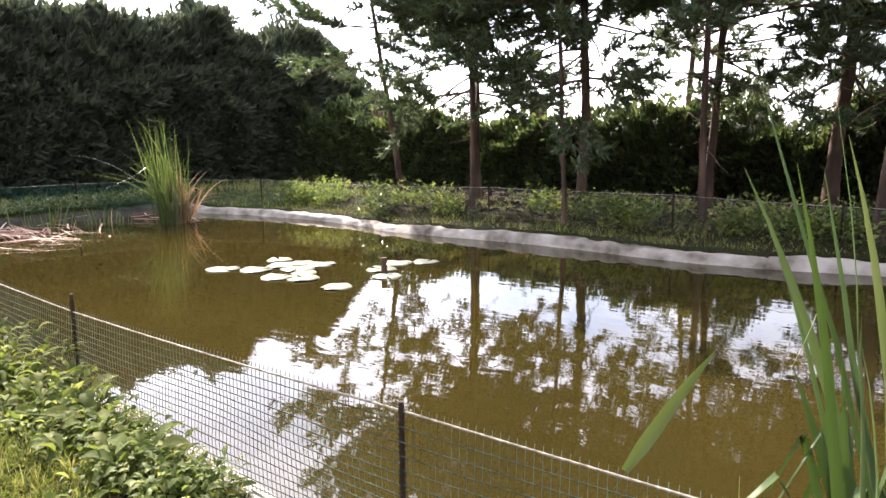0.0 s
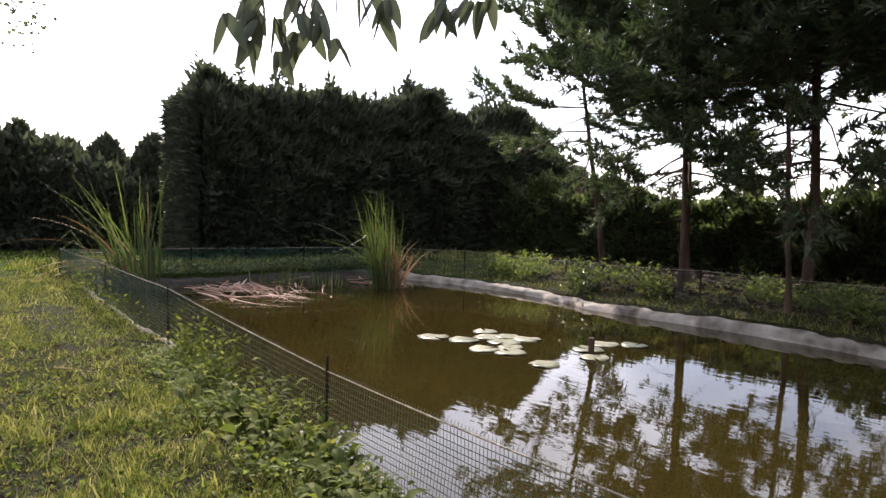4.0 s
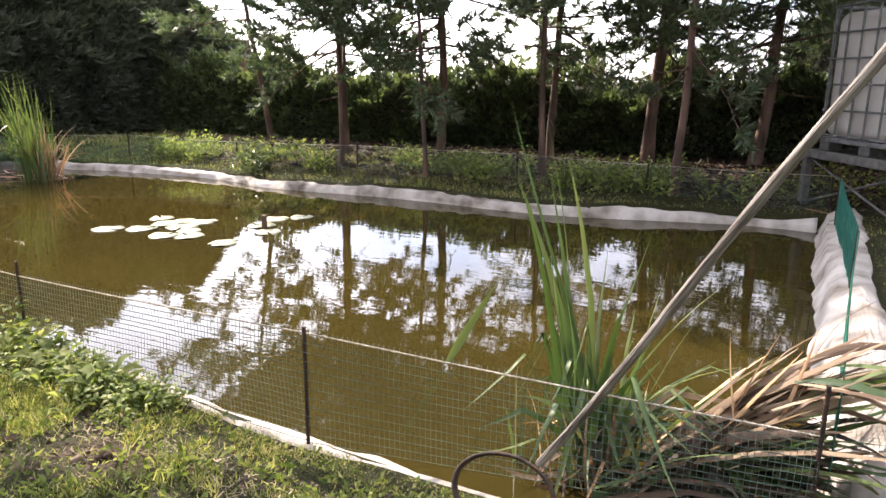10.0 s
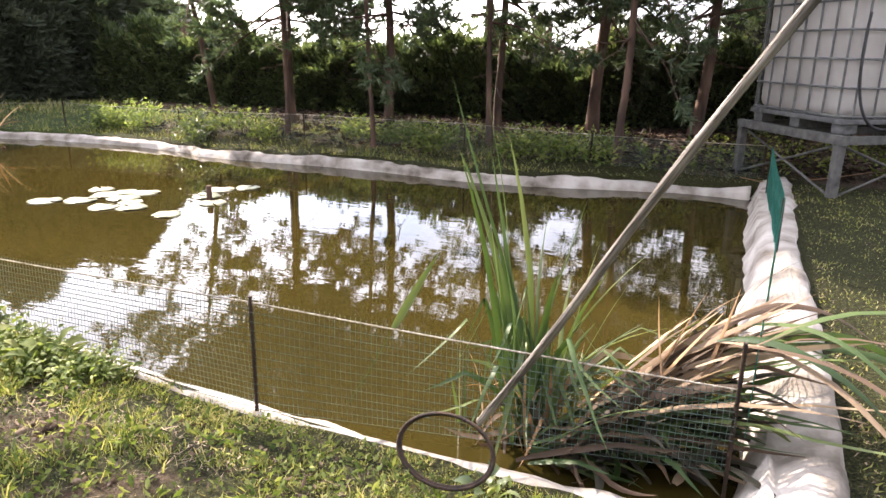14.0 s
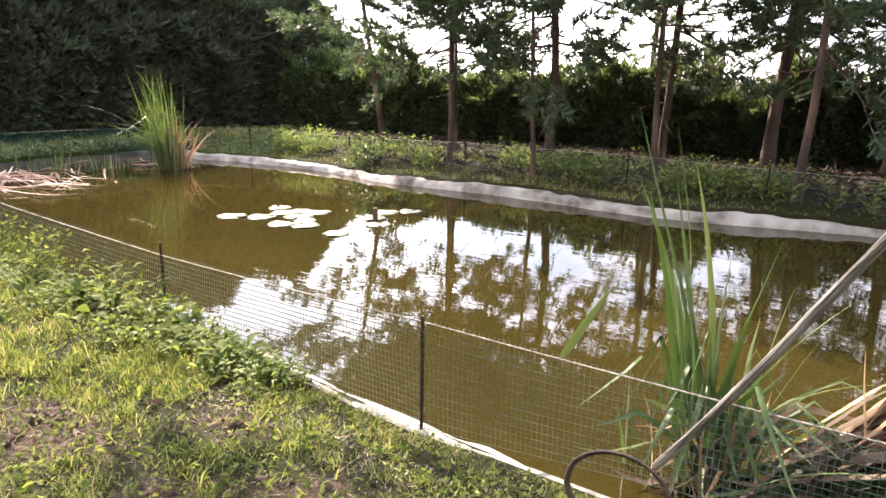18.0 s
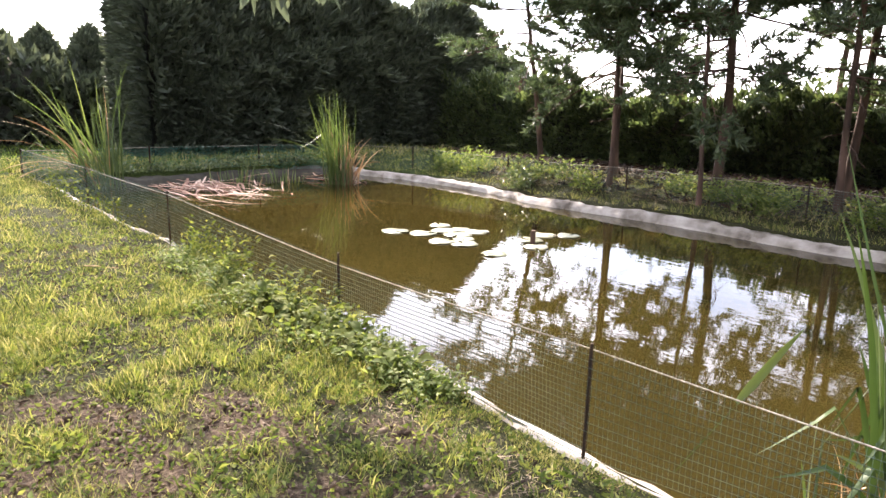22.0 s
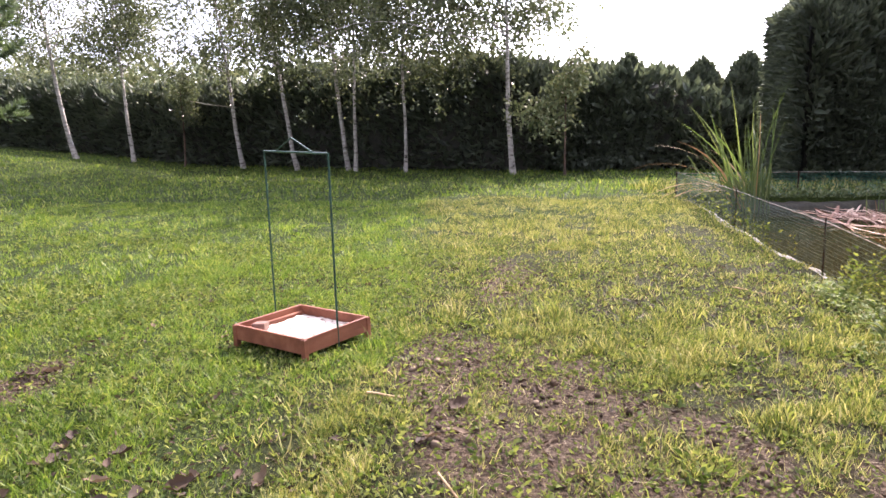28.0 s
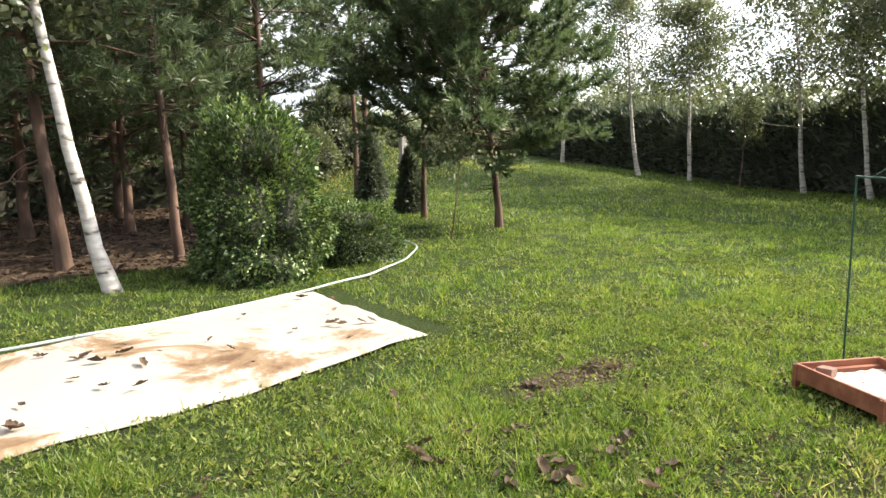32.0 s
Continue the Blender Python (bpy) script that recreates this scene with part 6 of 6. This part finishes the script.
for _ in range(6):
    hx[1:-1], hy[1:-1] = (hx[:-2] + 2 * hx[1:-1] + hx[2:]) / 4, (hy[:-2] + 2 * hy[1:-1] + hy[2:]) / 4
g.tube(np.column_stack([hx, hy, ground_z(hx, hy) + 0.028]), 0.012, 8)
tagged(part("garden_hose", g.mesh("garden_hose", True), M_HOSE), "pale grey-green hose curving across the lawn", "hose")


# ---------- walnut tree behind the camera with its overhanging twigs ----------
def overhang():
    t = thing("walnut_tree", "overhanging branch with drooping broad leaves", "tree", pose(3.4, -3.6, 0))
    inv = t.matrix_basis.inverted()
    g = Geo()
    g.tube(curve_pts((3.4, -3.6, -0.05), (0, 0, 1), 3.2, 8, (-0.1, 0.1, 0), 0.03), np.linspace(0.14, 0.07, 9), 10)
    limb = np.array([(3.4, -3.6, 2.6), (2.4, -2.8, 3.1), (1.2, -1.8, 3.2), (0.0, -0.9, 2.95), (-1.2, -0.2, 2.55), (-2.1, 0.25, 2.2)])
    g.tube(limb, np.linspace(0.06, 0.010, 6), 7)
    fork = np.array([(-1.2, -0.2, 2.55), (-1.7, 0.4, 2.3), (-2.05, 0.85, 2.12)])
    g.tube(fork, np.linspace(0.012, 0.006, 3), 6)
    spots = []
    for c, n, zr in (((-2.50, 0.08), 13, (1.74, 2.05)), ((-2.40, 0.25), 8, (1.82, 2.05)), ((-2.22, 0.55), 5, (1.95, 2.1)), ((-2.05, 0.80), 6, (1.98, 2.1)), ((-1.93, 0.95), 4, (1.95, 2.1))):
        for _ in range(n):
            p = np.array([c[0] + rng.normal() * 0.07, c[1] + rng.normal() * 0.07, zr[0] + (zr[1] - zr[0]) * rng.random()])
            start = limb[-1] if c[1] < 0.4 else fork[-1]
            g.tube(np.array([start, (start + p) / 2 + (0, 0, 0.05), p]), [0.005, 0.004, 0.002], 4, caps=False)
            spots.append(p)
    part("trunk", g.mesh("trunk", True), M_BARK, t).matrix_basis = inv
    for p in spots:
        for _ in range(2):
            a = rng.random() * 2 * np.pi
            d = np.array([math.cos(a) * 0.55, math.sin(a) * 0.55, -0.85])
            blade(t, p, d / np.linalg.norm(d), 0.15 + 0.07 * rng.random(), 0.066, (0, 0, -0.3), M_HEDGE, "leaf", 0.02, 6).matrix_basis = inv


overhang()


# ---------- weeds, bank plants, corn behind the hedge, litter ----------
def broad_weeds(name, label, xs_, ys_, size, height, per, mat=None, fine=False):
    n = len(xs_)
    z = ground_z(xs_, ys_)
    h = height * (0.5 + 0.8 * rng.random(n))
    c = np.repeat(np.column_stack([xs_, ys_, z]), per, 0)
    hh = np.repeat(h, per)
    k = rng.random(n * per)
    a = rng.random(n * per) * 2 * np.pi
    c = c + np.column_stack([np.cos(a) * 0.05 * hh / height, np.sin(a) * 0.05 * hh / height, k * hh])
    d = np.column_stack([np.cos(a), np.sin(a), 0.2 + 0.7 * rng.random(n * per)])
    shape = broad_leaves if fine else leaf_cloud
    v, f = shape(c, d, size * (0.5 + 0.9 * rng.random(n * per)), size * 0.5 * (0.6 + 0.7 * rng.random(n * per)), 0.12)
    return tagged(part(name, mesh_np(name, v, f), mat or M_WEED), label, "weeds", kind="stuff")


n = 400
x = -0.62 - 3.0 * rng.random(n) ** 1.2
y = -0.05 - np.abs(rng.normal(size=n)) * (0.10 + 0.10 * vnoise(x, 0 * x, 0.5, 41))
keep = vnoise(x, y, 0.30, 12) > 0.36
broad_weeds("weeds", "leafy green weeds along the foot of the net fence", x[keep], y[keep], 0.032, 0.09, 12, M_NETTLE, True)
n = 60
x = np.concatenate([-0.75 - 1.1 * rng.random(38), -1.95 + 0.25 * rng.normal(size=22)])
y = -0.06 - np.abs(rng.normal(size=n)) * 0.13
broad_weeds("weeds", "broad dock leaves beside the net fence", x, y, 0.078, 0.10, 6, None, True)
n = 26
x, y = -1.70 + 0.38 * rng.normal(size=n), -0.05 - np.abs(rng.normal(size=n)) * 0.10
broad_weeds("weeds", "taller bushy weeds at the fence post", x, y, 0.045, 0.20, 22, None, True)
broad_weeds("weeds", "few round weed leaves at the foot of the pole", np.full(3, 0.93), np.array([-0.10, -0.12, -0.09]), 0.07, 0.045, 3, M_HEDGE2, True)
n = 64
x = np.concatenate([-3.25 + 0.16 * rng.normal(size=22), -2.75 + 0.16 * rng.normal(size=16), -4.2 - 4.6 * rng.random(26)])
y = -0.03 - np.abs(rng.normal(size=n)) * 0.07
broad_weeds("weeds", "taller weeds climbing through the net fence", x, y, 0.036, 0.30, 24)
n = 1000
x, y = -8.0 + 9.0 * rng.random(n), 5.72 + np.abs(rng.normal(size=n)) * 0.45
keep = (vnoise(x, y, 0.6, 22) > 0.47) & ~((x > 0.2) & (rng.random(n) < 0.6))
broad_weeds("bank_plants", "green plants and nettles under the pines, coloured pale as if sunlit", x[keep], y[keep], 0.065, 0.24, 15, M_NETTLE)
x, y = -5.4 + rng.normal(size=26) * 0.13, 5.5 + rng.normal(size=26) * 0.12
broad_weeds("bank_plants", "dark leafy plant hanging over the pond edge", x, y, 0.075, 0.40, 15, M_HEDGE2)
n = 420
x, y = 1.0 + 5 * rng.random(n), 5.9 + 2.6 * rng.random(n)
broad_weeds("bank_plants", "sparse weeds on the bare soil under the pines", x, y, 0.06, 0.1, 6)
n = 1300
x = -24.5 - 7 * rng.random(n)
y = -27 + 20 * rng.random(n)
xh = np.interp(y, [-29, -21.5, -15, -11, -7], [-26.2, -23.6, -21.8, -20.8, -19.5])
broad_weeds("corn_field", "pale green corn field beyond the hedge", xh - 1.0 - 5 * rng.random(n), y, 0.36, 2.8, 18, M_CORN)
n = 900
x, y = -17 - 8 * rng.random(n), -25 - 8 * rng.random(n)
broad_weeds("far_scrub", "sunlit pale green scrub at the field's edge", x, y, 0.3, 1.6, 12, M_CORN)


n = 260
x, y = -9.12 - 0.35 * rng.random(n), 0.3 + 4.5 * rng.random(n)
broad_weeds("bank_plants", "low green plants along the muddy end of the pond", x, y, 0.06, 0.14, 8, M_HEDGE2)


def litter(n, x0, x1, y0, y1, size, label, name="leaf_litter"):
    x, y = x0 + (x1 - x0) * rng.random(n), y0 + (y1 - y0) * rng.random(n)
    c = np.column_stack([x, y, ground_z(x, y) + 0.008])
    d = unit(n) * np.array([1, 1, 0.25])
    v, f = leaf_cloud(c, d, size * (0.5 + rng.random(n)), size * 0.35, 0.1)
    tagged(part(name, mesh_np(name, v, f), M_DEADLEAF), label, "leaf litter", kind="stuff")


litter(7000, -4.2, 2.5, -18, -9.2, 0.10, "brown dead twigs and needles on the wood's floor")
litter(9000, -7, 6, 5.85, 9.2, 0.11, "dry brown leaves and twigs under the pines")
litter(9000, -4.5, 1.5, -4.6, -0.2, 0.034, "small dead leaves scattered in the grass")
for _ in range(26):
    x, y, a = -3.6 + 5 * rng.random(), -9.8 - 4 * rng.random(), rng.random() * np.pi
    g = Geo()
    L = 0.4 + 0.9 * rng.random()
    z = float(ground_z(x, y)) + 0.03
    g.tube(curve_pts((x, y, z), (math.cos(a), math.sin(a), 0.02), L, 6, (0, 0, 0), 0.06), np.linspace(0.012, 0.005, 7), 5)
    tagged(part("fallen_branch", g.mesh("fallen_branch", True), M_BARK), "thin dry branch lying on the wood's floor", "branch", group="fallen branches")
for x, y, a, L in ((-1.55, -2.75, 80, 0.16), (-3.6, -0.75, 60, 0.22), (-0.9, -2.35, 30, 0.14), (2.1, 5.6, 30, 0.7), (1.5, 5.75, -20, 0.6)):
    g = Geo()
    z = float(ground_z(x, y)) + 0.025
    g.tube(curve_pts((x, y, z), (math.cos(radians(a)), math.sin(radians(a)), 0), L, 5, (0, 0, 0), 0.04), np.linspace(0.0055, 0.004, 6), 6)
    tagged(part("stick", g.mesh("stick", True), M_DRYREED), "short pale stick lying on the grass", "stick", group="sticks on the lawn")


def soil_clods(n):
    """Crumbs and clods of loose soil on the bare patches."""
    x, y = -4.2 + 5.6 * rng.random(n), -4.9 + 4.7 * rng.random(n)
    ok = rng.random(n) < np.clip(bare_mask(x, y) * 1.8 - 0.85, 0, 1)
    x, y = x[ok], y[ok]
    m = len(x)
    bm = bmesh.new()
    bmesh.ops.create_icosphere(bm, subdivisions=1, radius=1.0)
    ball = np.array([v.co[:] for v in bm.verts])
    tri = np.array([[v.index for v in f.verts] for f in bm.faces])
    bm.free()
    r = 0.004 + 0.016 * rng.random(m) ** 3
    v = ball[None] * (0.6 + 0.6 * rng.random((m, len(ball), 1))) * (r[:, None] * (0.7 + 0.6 * rng.random((m, 3))))[:, None]
    v = v + np.column_stack([x, y, ground_z(x, y) + r * 0.3])[:, None]
    f = tri[None] + (np.arange(m) * len(ball))[:, None, None]
    tagged(part("soil_clods", mesh_np("soil_clods", v, f.reshape(-1, 3)), M_SOIL), "loose reddish brown clods on the bare soil", "soil", kind="stuff")


soil_clods(26000)


# ---------- grass ----------
def grass(name, label, n, x0, x1, y0, y1, h, w, keep, mat=None, flat=0.0, simple=False, clump=0.0):
    """Blades over a rectangle; with clump they stand in tussocks of that radius."""
    x, y = x0 + (x1 - x0) * rng.random(n), y0 + (y1 - y0) * rng.random(n)
    turn, size = rng.random(n) * 2 * np.pi, np.ones(n)
    if clump:
        c = n // 16
        of = rng.integers(0, c, n)
        ox, oy = rng.normal(size=n) * clump, rng.normal(size=n) * clump
        x, y = x[of] + ox, y[of] + oy
        turn = np.arctan2(oy, ox) + rng.normal(size=n) * 0.7
        size = (0.45 + 1.0 * rng.random(c) ** 1.5)[of]
    dens = np.clip(1.05 - 1.45 * bare_mask(x, y) - 0.5 * smooth(0.5, 0.75, vnoise(x, y, 0.55, 7)) - 0.8 * smooth(0.46, 0.68, 0.6 * vnoise(x, y, 0.13, 8) + 0.4 * vnoise(x, y, 0.05, 18)), 0.03, 1)
    if mat is M_LUSH:
        dens = np.clip(1.05 - 1.45 * bare_mask(x, y) - 0.55 * smooth(0.45, 0.65, 0.5 * vnoise(x, y, 0.13, 8) + 0.5 * vnoise(x, y, 0.05, 18)), 0.03, 1)
    if flat:
        dens = np.clip(0.25 + 0.9 * bare_mask(x, y) + 0.6 * smooth(0.4, 0.7, vnoise(x, y, 0.3, 27)), 0.03, 1)
    ok = (rng.random(n) < dens) & keep(x, y)
    x, y, turn, size = x[ok], y[ok], turn[ok], size[ok]
    m = len(x)
    z = ground_z(x, y) - 0.004
    tall = h * size * (0.3 + 0.9 * rng.random(m) ** 1.5) * (0.2 + 0.8 * vnoise(x, y, 0.4, 9) + 0.9 * vnoise(x, y, 0.10, 19) ** 1.5)
    tall = tall * (1 - 0.55 * smooth(-0.55, -0.2, y) * smooth(-1.0, -0.4, x) * smooth(-1, 0.0, y))
    a = turn
    lean = 0.25 + 0.75 * rng.random(m) + flat * 4
    tall = tall / (1 + flat * 2.5)
    sx, sy = np.cos(a), np.sin(a)
    b = rng.random(m) * 2 * np.pi
    ww = w * (0.6 + 0.8 * rng.random(m))
    p = np.column_stack([x, y, z])
    s = np.column_stack([np.cos(b) * ww, np.sin(b) * ww, 0 * ww])
    mid = p + np.column_stack([sx * tall * lean * 0.35, sy * tall * lean * 0.35, tall * 0.6])
    tip = p + np.column_stack([sx * tall * lean, sy * tall * lean, tall * (1.0 - 0.45 * lean * rng.random(m))])
    v = np.stack([p - s, p + s, mid + s * 0.7, mid - s * 0.7, tip], 1).reshape(-1, 3)
    if simple:
        v = np.stack([p - s, p + s, tip], 1).reshape(-1, 3)
        return tagged(part(name, mesh_np(name, v, np.arange(m * 3).reshape(-1, 3)), mat or M_GRASS), label, "grass", kind="stuff")
    i = np.arange(m)[:, None] * 5
    ob = part(name, mesh_np(name, v, [i + np.array([[0, 1, 2, 3]]), i + np.array([[3, 2, 4]])]), mat or M_GRASS)
    return tagged(ob, label, "grass", kind="stuff")


def lawn(x, y):
    sheet = (x > -1.75) & (y > -7.34 + 0.22 * (x + 1.6)) & (y < -5.61 + 0.19 * (x + 1.5))
    return ~in_pond(x, y, 0.112) & ~sheet & (y < 0.05) & ~((y < -9.3) & (x > -4.0))


n = 4500
x, y = -3.5 + 5.2 * rng.random(n), -5.5 + 5.4 * rng.random(n)
keep = lawn(x, y) & (vnoise(x, y, 0.4, 31) > 0.42)
broad_weeds("clover", "small clover and plantain leaves in the lawn", x[keep], y[keep], 0.020, 0.024, 5)
n = 12000
x, y = -5.5 + 7.0 * rng.random(n), -6.0 + 5.9 * rng.random(n)
keep = lawn(x, y) & (vnoise(x, y, 0.35, 61) > 0.38)
broad_weeds("lawn_weeds", "small flat weed leaves among the grass", x[keep], y[keep], 0.026, 0.022, 4)


n = 9000
x, y = -6.0 + 7.6 * rng.random(n), -7.5 + 5.2 * rng.random(n)
keep = lawn(x, y) & (vnoise(x, y, 0.5, 63) > 0.40) & (bare_mask(x, y) < 0.4)
broad_weeds("lawn_weeds", "pale flat plantain and clover leaves in the lush lawn", x[keep], y[keep], 0.030, 0.026, 4, M_PLANTAIN)


n = 1300
x, y = -2.4 + 3.6 * rng.random(n), -2.2 + 2.1 * rng.random(n)
keep = lawn(x, y) & (vnoise(x, y, 0.12, 67) > 0.46) & (bare_mask(x, y) < 0.5)
broad_weeds("lawn_weeds", "small yellow-green weed rosettes in the dry lawn", x[keep], y[keep], 0.032, 0.030, 5, M_PLANTAIN)


def dry_edge(x):
    """South of this line the lawn is lush, north of it dry."""
    return -3.0 + 0.7 * (vnoise(x, x * 0.3, 0.8, 4) - 0.5) + 0.1 * rng.normal(size=np.shape(x)) - 0.12 * np.clip(-x - 3, 0, 8)


def near(x, y):
    return (x > -3.0) & (y > -2.9) & (x < 1.7)


grass("lawn_grass", "short dense green and straw-coloured lawn grass", 390000, -2.6, 1.7, -2.9, 0.06, 0.048, 0.0023, lambda x, y: lawn(x, y) & (y > dry_edge(x)), None, 0.0, True, 0.016)
grass("grass_tufts", "taller yellow-green grass tufts in the lawn", 150000, -3.0, 1.7, -2.9, 0.06, 0.070, 0.0026, lambda x, y: lawn(x, y) & (vnoise(x, y, 0.16, 44) > 0.50), None, 0.0, False, 0.014)
grass("lawn_grass", "lush fine lawn grass near the tray", 110000, -3.0, 1.7, -2.9, -2.2, 0.042, 0.0024, lambda x, y: lawn(x, y) & (y < dry_edge(x)), M_LUSH, 0.0, True, 0.016)
grass("dry_thatch", "flat straw-coloured dead grass in the lawn", 85000, -4.0, 1.7, -3.4, 0.06, 0.06, 0.0022, lambda x, y: lawn(x, y), M_THATCH, 1.0, True)
grass("lawn_grass", "patchy dry lawn grass in the middle of the garden", 190000, -4.8, 2.2, -5.0, 0.02, 0.052, 0.0036, lambda x, y: lawn(x, y) & ~((x > -2.6) & (y > -2.9) & (x < 1.7)) & (y > dry_edge(x)), None, 0.0, True, 0.022)
grass("lawn_grass", "green lawn grass along the fence further off", 140000, -9.4, -2.0, -5.0, 0.02, 0.06, 0.0045, lambda x, y: lawn(x, y) & ~((x > -4.8) & (y > -5.0)) & (y > dry_edge(x)), None, 0.0, True)
grass("lawn_grass", "lush green lawn grass away from the pond", 290000, -4.8, 2.2, -5.0, -2.2, 0.048, 0.0028, lambda x, y: lawn(x, y) & ~near(x, y) & (y < dry_edge(x)), M_LUSH, 0.0, True, 0.018)
grass("grass_tufts", "longer grass blades standing in the lush lawn", 26000, -5.5, 2.2, -6.0, -2.4, 0.06, 0.0022, lambda x, y: lawn(x, y) & (y < dry_edge(x)) & (vnoise(x, y, 0.2, 47) > 0.5), M_LUSH, 0.0, False, 0.016)
grass("dry_thatch", "flat straw-coloured dead grass in the lush lawn", 45000, -6.0, 2.2, -6.5, -2.4, 0.06, 0.0026, lambda x, y: lawn(x, y) & (y < dry_edge(x)), M_THATCH, 1.0, True)
grass("lawn_grass", "lush green lawn grass round the sheet", 240000, -9.4, 3.5, -9.6, -2.2, 0.062, 0.0050, lambda x, y: lawn(x, y) & ~((x > -4.8) & (y > -5.0)) & (y < dry_edge(x)), M_LUSH, 0.0, True, 0.03)
grass("lawn_grass", "distant green lawn grass before the birches", 130000, -20, -4, -21, 4.5, 0.085, 0.010, lambda x, y: lawn(np.minimum(x, -9.5), np.minimum(y, -0.1)) & ~((x > -9.6) & (y > -9.6)) & ~((x > -9.9) & (y > -0.1)), M_LUSH, 0.0, True)
grass("bank_grass", "grass on the bank along the pond liner", 40000, -9.5, 1.8, 5.2, 7.2, 0.08, 0.004, lambda x, y: ~in_pond(x, y, 0.20), None, 0.0, True)
grass("side_grass", "yellowish trampled grass beside the pond", 60000, 1.95, 6.5, -0.8, 5.4, 0.05, 0.0040, lambda x, y: x > 1.95, None, 0.0, True)
grass("dry_thatch", "flat straw beside the green net fence", 50000, 1.95, 5.0, -0.8, 5.0, 0.07, 0.004, lambda x, y: x > 1.95, M_THATCH, 1.0, True)
grass("end_grass", "tall grass behind the end of the pond", 14000, -11.2, -9.6, -0.5, 8.5, 0.14, 0.007, lambda x, y: x < -9.62)
grass("meadow_grass", "sunlit pale meadow grass beyond the garden", 26000, -17, -7, -36, -19, 0.16, 0.02, lambda x, y: x < -7, None, 0.0, True)
grass("side_grass", "patchy lawn grass at the garden's side", 70000, 1.7, 8.0, -9.6, -0.8, 0.06, 0.006, lambda x, y: lawn(x, y) & ((x > 2.2) | (y > -2.9)) & ((x > 3.5) | (y > -5.0)) & (y > -2.9 - 0.3 * np.sin(x * 3)), None, 0.0, True)
grass("side_grass", "lush lawn grass at the garden's side", 60000, 1.7, 8.0, -9.6, -2.4, 0.06, 0.006, lambda x, y: lawn(x, y) & (x > 2.2) & ((x > 3.5) | (y > -5.0)) & (y < -2.9 - 0.3 * np.sin(x * 3)), M_LUSH, 0.0, True)
grass("dry_straw", "golden dry straw lying under the pines", 38000, -6.5, 2.0, 5.75, 6.9, 0.22, 0.006, lambda x, y: vnoise(x, y, 0.7, 71) > 0.42, M_THATCH, 0.6, True)
